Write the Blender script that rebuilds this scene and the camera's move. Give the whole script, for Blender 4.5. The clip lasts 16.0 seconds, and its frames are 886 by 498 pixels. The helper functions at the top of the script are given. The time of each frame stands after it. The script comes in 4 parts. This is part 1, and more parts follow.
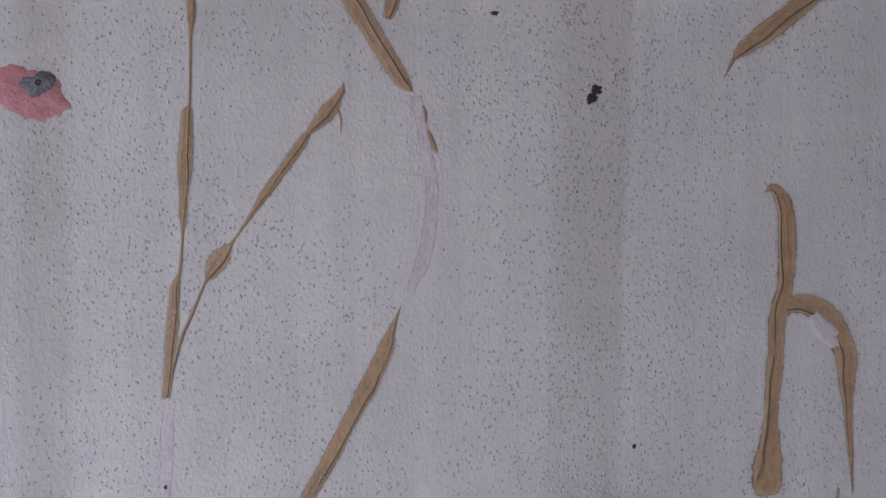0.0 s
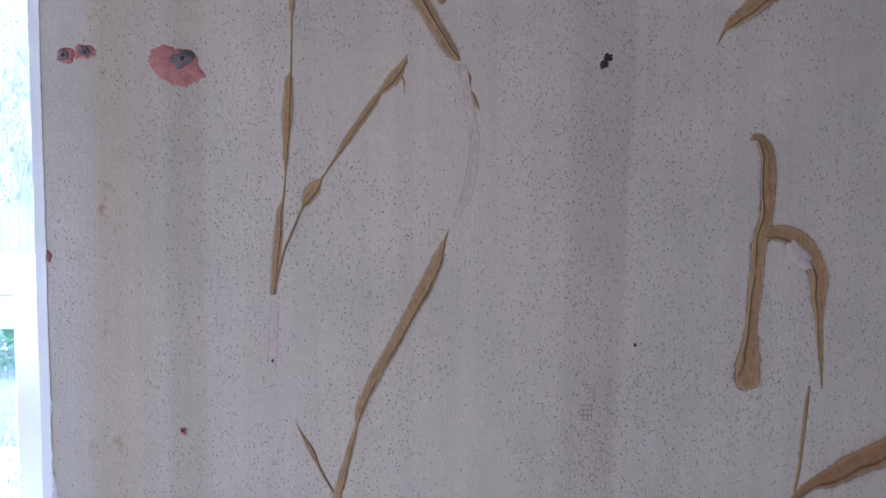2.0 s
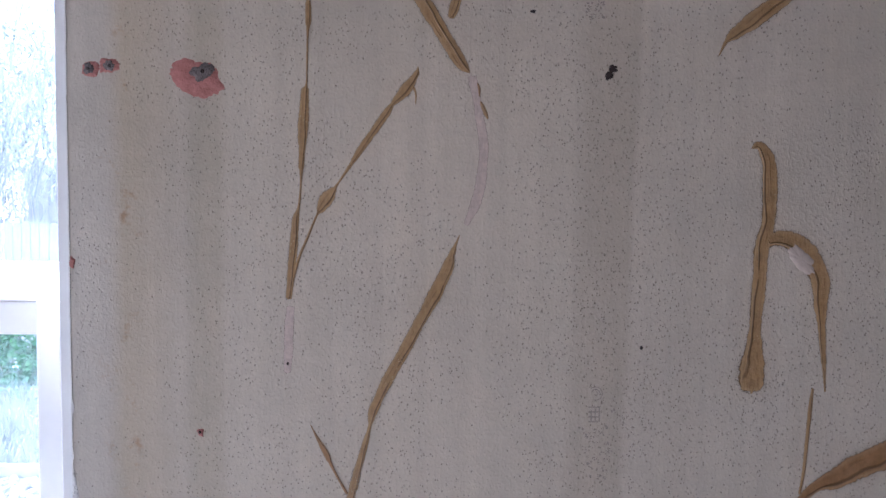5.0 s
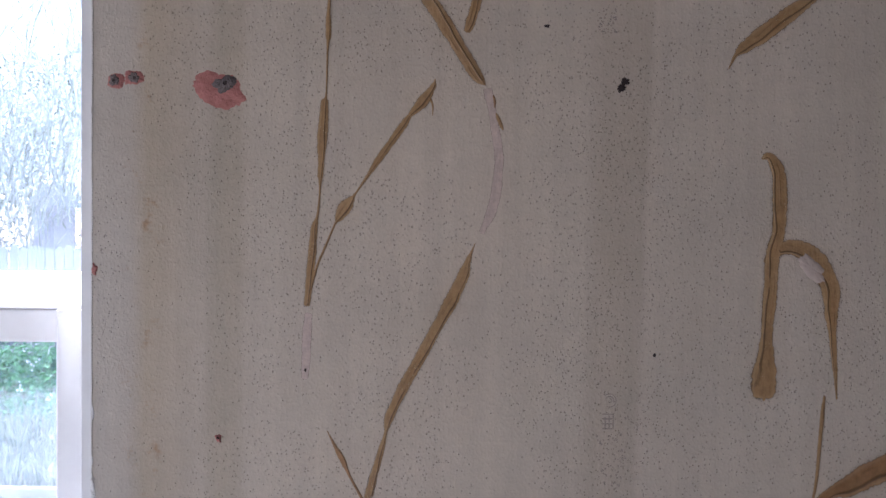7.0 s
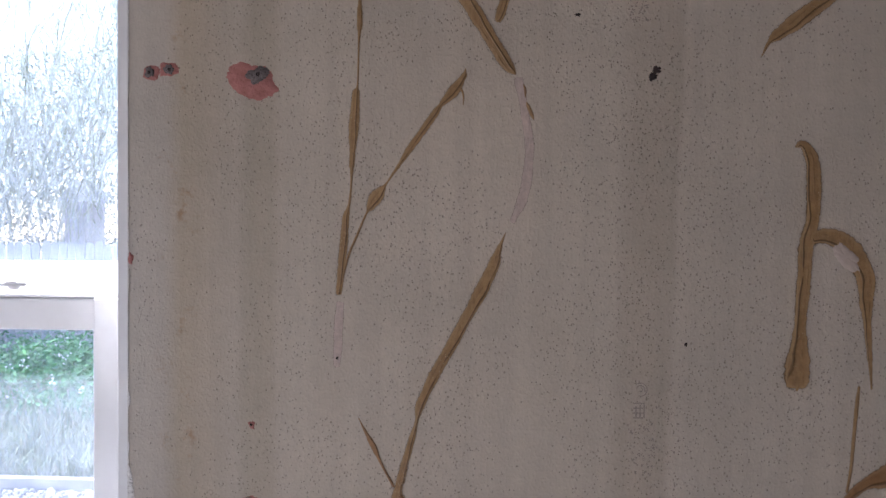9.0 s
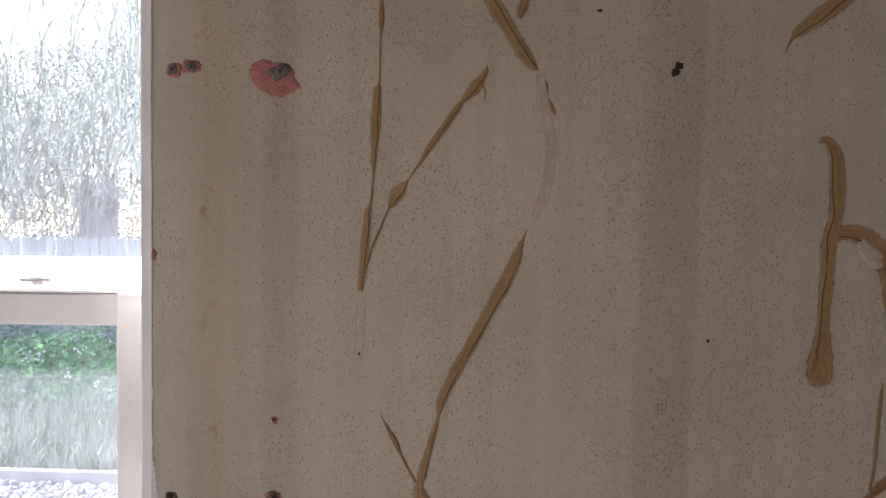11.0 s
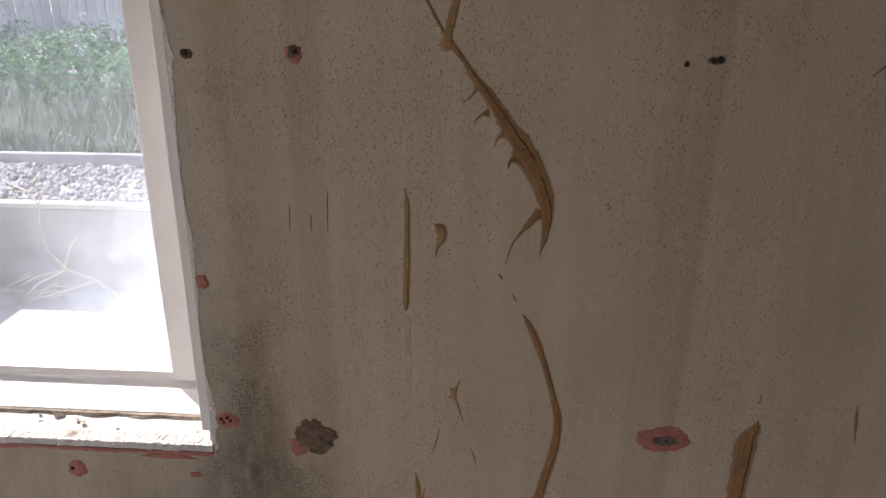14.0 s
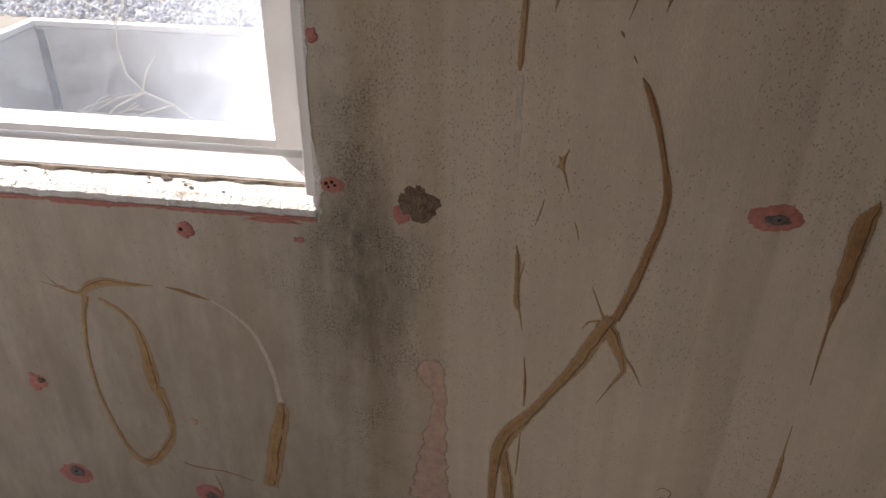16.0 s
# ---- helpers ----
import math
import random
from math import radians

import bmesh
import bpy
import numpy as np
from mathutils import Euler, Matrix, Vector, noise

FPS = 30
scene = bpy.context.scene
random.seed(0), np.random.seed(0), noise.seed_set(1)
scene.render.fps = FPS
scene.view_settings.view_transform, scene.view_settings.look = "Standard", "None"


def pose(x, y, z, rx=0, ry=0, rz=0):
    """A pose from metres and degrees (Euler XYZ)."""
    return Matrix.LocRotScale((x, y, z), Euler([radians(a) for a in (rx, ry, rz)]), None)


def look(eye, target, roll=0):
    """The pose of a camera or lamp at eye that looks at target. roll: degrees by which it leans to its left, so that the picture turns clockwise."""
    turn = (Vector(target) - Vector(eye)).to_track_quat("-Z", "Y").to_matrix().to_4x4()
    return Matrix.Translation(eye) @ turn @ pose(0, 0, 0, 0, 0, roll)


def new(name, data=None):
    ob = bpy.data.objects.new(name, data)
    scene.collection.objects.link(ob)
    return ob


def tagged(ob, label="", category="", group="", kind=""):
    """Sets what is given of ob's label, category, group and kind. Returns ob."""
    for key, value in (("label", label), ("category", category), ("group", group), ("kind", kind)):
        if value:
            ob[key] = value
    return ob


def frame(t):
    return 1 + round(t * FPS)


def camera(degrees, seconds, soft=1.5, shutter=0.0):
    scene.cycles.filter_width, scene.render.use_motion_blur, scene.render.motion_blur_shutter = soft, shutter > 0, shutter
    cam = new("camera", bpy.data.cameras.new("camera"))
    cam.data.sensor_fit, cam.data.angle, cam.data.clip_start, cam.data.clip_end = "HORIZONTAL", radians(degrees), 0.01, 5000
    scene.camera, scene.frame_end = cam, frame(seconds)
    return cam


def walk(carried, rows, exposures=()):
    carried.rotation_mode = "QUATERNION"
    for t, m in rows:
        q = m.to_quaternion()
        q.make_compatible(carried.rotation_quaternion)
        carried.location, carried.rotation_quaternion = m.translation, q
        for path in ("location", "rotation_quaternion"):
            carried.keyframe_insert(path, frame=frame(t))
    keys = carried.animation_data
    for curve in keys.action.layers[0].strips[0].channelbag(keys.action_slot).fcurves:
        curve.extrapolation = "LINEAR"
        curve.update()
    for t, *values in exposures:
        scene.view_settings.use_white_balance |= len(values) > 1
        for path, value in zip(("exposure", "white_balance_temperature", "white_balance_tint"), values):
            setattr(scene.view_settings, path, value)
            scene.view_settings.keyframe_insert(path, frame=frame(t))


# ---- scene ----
cam = camera(58.0, 16.0)
# seconds, eye x, y, z, pitch, roll, yaw; the plastered wall is the plane y = 0
ROWS = [
    (0, -0.1978, -0.6464, 1.6688, -1.80, 0.10, -6.35),
    (0.5, -0.1700, -0.7523, 1.6538, -4.06, -1.60, -2.56),
    (1, -0.1769, -0.8091, 1.6462, -1.94, -0.46, -0.36),
    (1.5, -0.1660, -0.8285, 1.6395, -1.98, -0.46, 0.29),
    (2, -0.1557, -0.8353, 1.6397, -4.02, -0.28, 0.78),
    (2.5, -0.1616, -0.8468, 1.6281, -2.09, 0.25, 1.09),
    (3, -0.1642, -0.8499, 1.6334, -3.09, 0.12, 0.96),
    (3.5, -0.1613, -0.8546, 1.6220, -2.48, 0.05, 0.84),
    (4, -0.1571, -0.8529, 1.6300, -3.89, 0.01, 1.26),
    (6.3, -0.1683, -0.8731, 1.6047, -0.25, -0.31, 1.25),
    (6.5, -0.1705, -0.8729, 1.6022, -0.23, -0.20, 1.27),
    (7, -0.1729, -0.8775, 1.6033, -0.50, -0.33, 1.49),
    (7.5, -0.1822, -0.8781, 1.5952, -0.74, -0.55, 1.64),
    (8, -0.1775, -0.8767, 1.5948, -0.89, -0.19, 2.15),
    (8.5, -0.1730, -0.8833, 1.5928, -0.20, -0.41, 2.53),
    (9, -0.1797, -0.8820, 1.5953, -0.77, -0.30, 3.23),
    (9.2, -0.1829, -0.8823, 1.5927, -0.64, -0.40, 4.06),
    (11.3, -0.1960, -0.8846, 1.5974, -1.19, -0.26, 3.95),
    (11.5, -0.2131, -0.8840, 1.5953, -1.07, -0.55, 3.57),
    (12, -0.2227, -0.8938, 1.5554, -2.48, -1.37, 4.45),
    (12.5, -0.2319, -0.8788, 1.5267, -8.15, -1.12, 4.33),
    (13, -0.2359, -0.8650, 1.4905, -12.97, -0.75, 4.36),
    (13.5, -0.2133, -0.8588, 1.4298, -17.15, -0.02, 5.17),
    (14, -0.2149, -0.8604, 1.4017, -20.71, 0.14, 4.55),
    (14.5, -0.2176, -0.8657, 1.3655, -23.70, 0.38, 4.87),
    (15, -0.2280, -0.8823, 1.3079, -27.99, -0.13, 4.69),
    (15.5, -0.2502, -0.8915, 1.2884, -28.57, 0.00, 7.18),
    (16, -0.2755, -0.9034, 1.2790, -30.06, -0.26, 9.06),
]
EXPOSURES = [(0, 3.03, 4720, 20), (1, 2.93, 4780, 20), (4, 2.78, 4960, 20), (6.3, 2.54, 5350, 21), (9, 2.27, 5600, 21), (11.3, 2.02, 6500, 21), (12.5, 1.70, 6700, 22), (14.5, 1.36, 6800, 20), (16, 1.34, 6900, 19)]
walk(cam, [(t, pose(x, y, z, 90 + pitch, roll, yaw)) for t, x, y, z, pitch, roll, yaw in ROWS], EXPOSURES)

# ---- sky, sun and a lamp added at an unseen side opening ----
SUN_TO = Vector((-0.60, 0.36, 0.71)).normalized()
world = bpy.data.worlds.new("sky")
scene.world = world
world.use_nodes = True
wn = world.node_tree
sky = wn.nodes.new("ShaderNodeTexSky")
sky.sky_type = "NISHITA"
sky.sun_disc = False
sky.sun_elevation = math.asin(SUN_TO.z)
sky.sun_rotation = math.atan2(SUN_TO.x, SUN_TO.y)
wn.nodes["Background"].inputs["Strength"].default_value = 0.13
wn.links.new(sky.outputs[0], wn.nodes["Background"].inputs["Color"])
sun_data = bpy.data.lights.new("sun", "SUN")
sun_data.energy, sun_data.angle, sun_data.color = 5.0, radians(0.6), (1.0, 0.97, 0.92)
sun = new("sun", sun_data)
sun.matrix_world = look(SUN_TO * 20, (0, 0, 0))


def added_lamp(name, eye, target, size_x, size_y, watts, color):
    """An added area lamp that stands in for sky light through an unseen opening of the room."""
    d = bpy.data.lights.new(name, "AREA")
    d.shape, d.size, d.size_y, d.energy, d.color = "RECTANGLE", size_x, size_y, watts, color
    ob = new(name, d)
    ob.matrix_world = look(eye, target)
    return ob


# unseen source, added to light the plaster from the left
added_lamp("added_side_lamp", (-2.32, -0.95, 1.02), (0, -0.95, 0.5), 1.0, 1.0, 3.8, (0.93, 0.96, 1.0))


# ---- materials ----
class Nodes:
    """A short way to write node materials."""

    def __init__(self, name):
        self.mat = bpy.data.materials.new(name)
        self.mat.use_nodes = True
        self.tree = self.mat.node_tree
        self.bsdf = self.tree.nodes["Principled BSDF"]
        self.coords = self.tree.nodes.new("ShaderNodeTexCoord").outputs["Object"]

    def node(self, kind, **inputs):
        n = self.tree.nodes.new(kind)
        for key, value in inputs.items():
            self.put(n, key.replace("_", " "), value)
        return n

    def put(self, n, key, value):
        socket = n.inputs[int(key[1:])] if key[0] == "i" and key[1:].isdigit() else n.inputs[key]
        if isinstance(value, bpy.types.NodeSocket):
            self.tree.links.new(value, socket)
        else:
            socket.default_value = value

    def math(self, op, a, b=0.0, clamp=False):
        n = self.node("ShaderNodeMath", i0=a, i1=b)
        n.operation, n.use_clamp = op, clamp
        return n.outputs[0]

    def scaled(self, sx, sy, sz, at=(0, 0, 0)):
        n = self.node("ShaderNodeMapping", Vector=self.coords, Scale=(sx, sy, sz), Location=at)
        return n.outputs[0]

    def noise(self, scale, detail=4.0, rough=0.55, vector=None, distortion=0.0):
        n = self.node("ShaderNodeTexNoise", Vector=vector or self.coords, Scale=scale, Detail=detail, Roughness=rough, Distortion=distortion)
        return n.outputs[0]

    def cells(self, scale, vector=None, feature="F1", out="Distance"):
        n = self.node("ShaderNodeTexVoronoi", Vector=vector or self.coords, Scale=scale)
        n.feature = feature
        return n.outputs[out]

    def span(self, value, lo, hi, a=0.0, b=1.0):
        n = self.node("ShaderNodeMapRange", Value=value, i1=lo, i2=hi, i3=a, i4=b)
        n.interpolation_type = "SMOOTHSTEP"
        return n.outputs[0]

    def ramp(self, value, stops, mode="LINEAR"):
        n = self.node("ShaderNodeValToRGB", Fac=value)
        r = n.color_ramp
        r.interpolation = mode
        while len(r.elements) < len(stops):
            r.elements.new(0.5)
        for e, (p, c) in zip(r.elements, stops):
            e.position, e.color = p, (*(c if isinstance(c, tuple) else (c, c, c)), 1)
        return n.outputs[0]

    def mix(self, fac, a, b, how="MIX"):
        n = self.tree.nodes.new("ShaderNodeMix")
        n.data_type, n.blend_type = "RGBA", how
        for i, v in ((0, fac), (6, a), (7, b)):
            if isinstance(v, bpy.types.NodeSocket):
                self.tree.links.new(v, n.inputs[i])
            else:
                n.inputs[i].default_value = (*v, 1) if isinstance(v, tuple) else v
        return n.outputs[2]

    def bump(self, height, strength, distance, normal=None):
        n = self.node("ShaderNodeBump", Height=height, Strength=strength, Distance=distance)
        if normal:
            self.put(n, "Normal", normal)
        return n.outputs[0]

    def done(self, color, rough=0.7, normal=None, **more):
        self.put(self.bsdf, "Base Color", (*color, 1) if isinstance(color, tuple) else color)
        self.put(self.bsdf, "Roughness", rough)
        if normal:
            self.put(self.bsdf, "Normal", normal)
        for key, value in more.items():
            self.put(self.bsdf, key.replace("_", " "), value)
        return self.mat


def plaster_material():
    m = Nodes("pitted_plaster")
    sep = m.node("ShaderNodeSeparateXYZ", Vector=m.coords)
    x, z = sep.outputs["X"], sep.outputs["Z"]
    wobble = m.math("MULTIPLY", m.math("SUBTRACT", m.noise(3.0, 2), 0.5), 0.016)
    fine_wobble = m.math("MULTIPLY", m.math("SUBTRACT", m.noise(40.0, 2), 0.5), 0.006)
    xx = m.math("ADD", m.math("ADD", x, wobble), fine_wobble)
    # vertical bands where panels were once fixed: x from -0.60 to 0.40
    lean = m.math("MULTIPLY", m.math("SUBTRACT", 1.73, z), m.span(x, -0.3, -0.1, 0.0, 0.033))
    pos = m.math("ADD", m.math("ADD", xx, 0.60), lean)
    bands = m.ramp(pos, [(0.0, (0.93, 0.96, 1.0)), (0.055, (0.95, 0.97, 1.0)), (0.075, (0.84, 0.81, 0.74)), (0.11, (0.88, 0.86, 0.82)),
                         (0.14, (0.93, 0.93, 0.92)), (0.155, (0.83, 0.82, 0.78)), (0.178, (0.84, 0.83, 0.79)), (0.19, (0.97, 0.97, 0.96)),
                         (0.40, (1.0, 0.99, 0.98)), (0.562, (0.97, 0.97, 0.97)), (0.577, (0.89, 0.88, 0.87)), (0.626, (0.83, 0.82, 0.81)), (0.633, (0.98, 0.98, 0.99)), (1.0, (0.94, 0.95, 0.97))])
    clouds = m.ramp(m.noise(4.5, 6, 0.62), [(0.3, (0.86, 0.86, 0.85)), (0.7, (1.05, 1.04, 1.03))])
    fine = m.ramp(m.noise(70, 5, 0.7), [(0.3, 0.95), (0.7, 1.04)])
    streaks = m.ramp(m.noise(1.0, 5, 0.6, m.scaled(38, 38, 1.6)), [(0.3, 0.91), (0.68, 1.04)])
    col = m.mix(1.0, (0.60, 0.52, 0.42), bands, "MULTIPLY")
    for layer in (clouds, fine, streaks):
        col = m.mix(1.0, col, layer, "MULTIPLY")
    # rusty freckles near the window's edge
    rust_zone = m.math("MULTIPLY", m.span(x, -0.57, -0.53), m.span(x, -0.49, -0.52), True)
    rust = m.math("MULTIPLY", rust_zone, m.span(m.noise(26, 4, 0.7), 0.56, 0.74))
    col = m.mix(m.math("MULTIPLY", rust, 0.75), col, (0.34, 0.18, 0.07))
    # soot and mould below the window's corner, running down in streaks
    dx = m.math("ADD", m.math("MULTIPLY", m.math("ABSOLUTE", m.math("ADD", xx, 0.528)), 8.5), m.math("MULTIPLY", m.math("ABSOLUTE", m.math("ADD", z, -0.69)), 2.2))
    zone = m.span(dx, 1.25, 0.0)
    soot = m.math("MULTIPLY", zone, m.span(m.noise(11, 6, 0.72, m.scaled(1.6, 1, 0.4)), 0.38, 0.62))
    col = m.mix(m.math("MULTIPLY", soot, 0.66), col, (0.06, 0.052, 0.043))
    core = m.math("MULTIPLY", m.span(m.math("ABSOLUTE", m.math("ADD", xx, 0.533)), 0.05, 0.0), m.span(m.math("ABSOLUTE", m.math("SUBTRACT", z, 0.70)), 0.22, 0.02))
    col = m.mix(m.math("MULTIPLY", core, m.span(m.noise(60, 6, 0.75, m.scaled(1, 1, 0.5)), 0.3, 0.62, 0.2, 0.85)), col, (0.05, 0.043, 0.036))
    grime_zone = m.math("MULTIPLY", m.span(z, 1.15, 0.72), m.span(x, -0.38, -0.53))
    col = m.mix(m.math("MULTIPLY", grime_zone, m.span(m.noise(6, 6, 0.68, m.scaled(2, 1, 0.7)), 0.3, 0.65, 0.08, 0.42)), col, (0.26, 0.20, 0.13))
    mould = m.math("MULTIPLY", m.span(dx, 1.9, 0.2), m.span(m.noise(300, 3, 0.7), 0.50, 0.58))
    col = m.mix(m.math("MULTIPLY", m.math("MULTIPLY", mould, m.span(m.noise(14, 4, 0.7), 0.42, 0.62)), 0.8), col, (0.05, 0.045, 0.04))
    under = m.math("MULTIPLY", m.span(z, 0.78, 0.55), m.span(x, -0.45, -0.62))
    col = m.mix(m.math("MULTIPLY", under, m.span(m.noise(7, 6, 0.7, m.scaled(2.2, 1, 0.5)), 0.3, 0.7, 0.1, 0.55)), col, (0.25, 0.20, 0.14))
    # pinholes and short open blisters, thicker in some parts; the shade inside is painted dark
    where = m.span(m.noise(5.5, 3, 0.6, m.scaled(1, 1, 0.6, (3, 0, 1))), 0.34, 0.68, 0.0, 1.0)
    n1 = m.noise(330, 1.5, 0.5, m.scaled(1, 1, 0.75))
    v1 = m.node("ShaderNodeMapping", Vector=m.coords, Scale=(1.2, 1, 0.95), Rotation=(0, 0.7, 0)).outputs[0]
    d1 = m.math("ADD", m.cells(250, v1), m.math("MULTIPLY", m.math("SUBTRACT", m.noise(520, 2), 0.5), 0.5))
    keep1 = m.math("LESS_THAN", m.cells(250, v1, out="Color"), m.math("ADD", m.math("MULTIPLY", m.math("MULTIPLY", m.math("ADD", m.math("MULTIPLY", where, 0.80), 0.03), m.span(z, 0.9, 1.4, 0.45, 1.0)), m.span(x, -0.56, -0.44, 0.5, 1.0)), m.math("MULTIPLY", zone, 0.25)))
    pit1 = m.math("MULTIPLY", m.span(d1, 0.30, 0.20), keep1)
    d2 = m.cells(85, m.scaled(1, 1, 0.8, (1.3, 0, 0.4)))
    keep2 = m.math("GREATER_THAN", m.math("MULTIPLY", m.cells(85, m.scaled(1, 1, 0.8, (1.3, 0, 0.4)), out="Color"), where), 0.52)
    pit2 = m.math("MULTIPLY", m.span(m.math("ADD", d2, m.math("MULTIPLY", m.noise(300, 2), 0.14)), 0.185, 0.12), keep2)
    pits = m.math("MAXIMUM", pit1, pit2)
    swell = m.span(n1, 0.45, 0.68)
    col = m.mix(m.math("MULTIPLY", m.math("MULTIPLY", pits, m.span(m.noise(150, 2), 0.35, 0.65, 0.3, 1.0)), 0.49), col, (0.12, 0.10, 0.085))
    h = m.math("SUBTRACT", m.math("ADD", m.math("ADD", m.math("MULTIPLY", m.noise(120, 4, 0.6), 0.4), m.math("MULTIPLY", swell, 0.2)), m.math("MULTIPLY", m.noise(16, 3), 0.8)), m.math("MULTIPLY", pits, 2.6))
    return m.done(col, m.span(m.noise(30, 3), 0.3, 0.7, 0.55, 0.8), m.bump(h, 0.55, 0.0016))


def adhesive_material(name, deep, pale, gloss=0.45, cover=1.0, line=(0.075, 0.042, 0.018), lines=1.0, halo=0.13):
    """A thin film of glue: its edge thins out over the plaster, a dark line of crust and painted shadow runs along the
    right side and here and there down the middle.
    """
    m = Nodes(name)
    across = m.tree.nodes.new("ShaderNodeAttribute")
    across.attribute_name = "across"
    u = across.outputs["Fac"]
    v = m.ramp(m.noise(22, 4, 0.6), [(0.3, deep), (0.68, pale)])
    long = m.noise(1.0, 4, 0.6, m.scaled(300, 300, 60))
    v = m.mix(m.span(long, 0.45, 0.7, 0.0, 0.22), v, tuple(c * 0.66 for c in deep))
    v = m.mix(1.0, v, m.ramp(m.noise(75, 5, 0.7), [(0.3, 0.74), (0.7, 1.12)]), "MULTIPLY")
    v = m.mix(m.span(m.math("ABSOLUTE", u), 0.5, 0.85, 0.0, 0.25 * lines), v, (0.50, 0.345, 0.19))
    # crust with the streak's shadow painted in: a dark wandering line right of the middle, doubled here and there
    path = m.span(m.noise(13, 2), 0.3, 0.7, 0.12, 0.72)
    crust_shade = m.math("MULTIPLY", m.span(m.math("ABSOLUTE", m.math("SUBTRACT", u, path)), 0.17, 0.05), m.span(m.noise(19, 3, 0.6), 0.34, 0.44))
    vein = m.math("MULTIPLY", m.span(m.math("ABSOLUTE", m.math("SUBTRACT", u, m.math("SUBTRACT", path, 0.75))), 0.13, 0.03), m.span(m.noise(31, 3, 0.6), 0.50, 0.58))
    rim_shade = m.math("MULTIPLY", m.span(m.math("ABSOLUTE", m.math("SUBTRACT", u, 0.98)), 0.12, 0.03), m.span(m.noise(27, 3, 0.6), 0.48, 0.56))
    dark = m.math("MULTIPLY", m.math("MAXIMUM", crust_shade, m.math("MAXIMUM", m.math("MULTIPLY", vein, 0.3), m.math("MULTIPLY", rim_shade, 0.7))), lines)
    v = m.mix(m.math("MULTIPLY", dark, 0.66), v, line)
    crumbs = m.math("MULTIPLY", m.span(m.cells(420), 0.3, 0.12), m.span(m.noise(21, 3, 0.6), 0.55, 0.66))
    v = m.mix(m.math("MULTIPLY", m.math("MULTIPLY", crumbs, 0.55), lines), v, (0.72, 0.60, 0.40))
    edge = m.math("ADD", m.math("ABSOLUTE", u), m.math("MULTIPLY", m.math("SUBTRACT", m.noise(180, 4, 0.65), 0.5), 0.55))
    alpha = m.span(edge, 1.08, 0.90)
    if halo:
        alpha = m.math("MAXIMUM", alpha, m.math("MULTIPLY", m.span(edge, 1.5, 0.95), halo))
    if cover < 1.0:
        alpha = m.math("MULTIPLY", alpha, m.span(m.noise(90, 5, 0.7), 0.62 - 0.4 * cover, 0.68 - 0.4 * cover))
    h = m.math("ADD", m.noise(240, 4), m.math("ADD", long, m.math("MULTIPLY", dark, 1.5)))
    return m.done(v, gloss, m.bump(h, 0.5, 0.0009), Alpha=alpha)


def mottled(name, a, b, scale=30.0, rough=0.75, bump=0.4, depth=0.001, metal=0.0, stretch=(1, 1, 1), dirt=None, dirt_at=0.62):
    m = Nodes(name)
    v = m.scaled(*stretch)
    col = m.ramp(m.noise(scale, 6, 0.65, v), [(0.3, a), (0.7, b)])
    if dirt:
        col = m.mix(m.span(m.noise(scale * 0.22, 6, 0.7, v), dirt_at, dirt_at + 0.12), col, dirt)
    return m.done(col, rough, m.bump(m.noise(scale * 4, 4, 0.6, v), bump, depth), Metallic=metal)


def leaf_material(name, a, b, scale=3.0):
    m = Nodes(name)
    isl = m.tree.nodes.new("ShaderNodeNewGeometry").outputs["Random Per Island"]
    col = m.mix(isl, a, b)
    col = m.mix(1.0, col, m.ramp(m.noise(scale, 3), [(0.3, 0.7), (0.7, 1.15)]), "MULTIPLY")
    return m.done(col, 0.8, None, Specular_IOR_Level=0.08)


def glass_material():
    """Thin dusty window glass: mostly clear, a film of dust with wiped streaks, some gloss."""
    m = Nodes("dusty_glass")
    t = m.tree
    clear = m.node("ShaderNodeBsdfTransparent", Color=(0.96, 0.98, 0.98, 1))
    dust = m.node("ShaderNodeBsdfTranslucent", Color=(0.76, 0.84, 0.95, 1))
    gloss = m.node("ShaderNodeBsdfGlossy", Roughness=0.03)
    film = m.span(m.noise(1.0, 6, 0.7, m.scaled(60, 60, 34), 0.6), 0.3, 0.75, 0.04, 0.10)
    sep = m.node("ShaderNodeSeparateXYZ", Vector=m.coords)
    # thicker film at the lower right, added for the bright sunlit veil there
    corner = m.math("MULTIPLY", m.span(sep.outputs["X"], -0.30, -0.08), m.span(sep.outputs["Z"], 0.42, 0.12))
    film = m.math("ADD", film, m.math("MULTIPLY", corner, m.span(m.noise(14, 5, 0.65), 0.25, 0.7, 0.10, 0.30)))
    spots = m.span(m.cells(260), 0.16, 0.05, 0.0, 0.35)
    a = m.node("ShaderNodeMixShader", i0=m.math("ADD", film, spots, True), i1=clear.outputs[0], i2=dust.outputs[0])
    b = m.node("ShaderNodeMixShader", i0=m.node("ShaderNodeFresnel", IOR=1.45).outputs[0], i1=a.outputs[0], i2=gloss.outputs[0])
    t.links.new(b.outputs[0], t.nodes["Material Output"].inputs["Surface"])
    return m.mat


PLASTER = plaster_material()
TAN = adhesive_material("tan_adhesive", (0.31, 0.175, 0.066), (0.43, 0.265, 0.118))
BROWN = adhesive_material("brown_adhesive", (0.25, 0.125, 0.046), (0.35, 0.19, 0.08))
PALE_TRAIL = adhesive_material("pale_pink_trail", (0.585, 0.46, 0.39), (0.62, 0.49, 0.42), 0.8, 0.9, lines=0.0, halo=0.0)
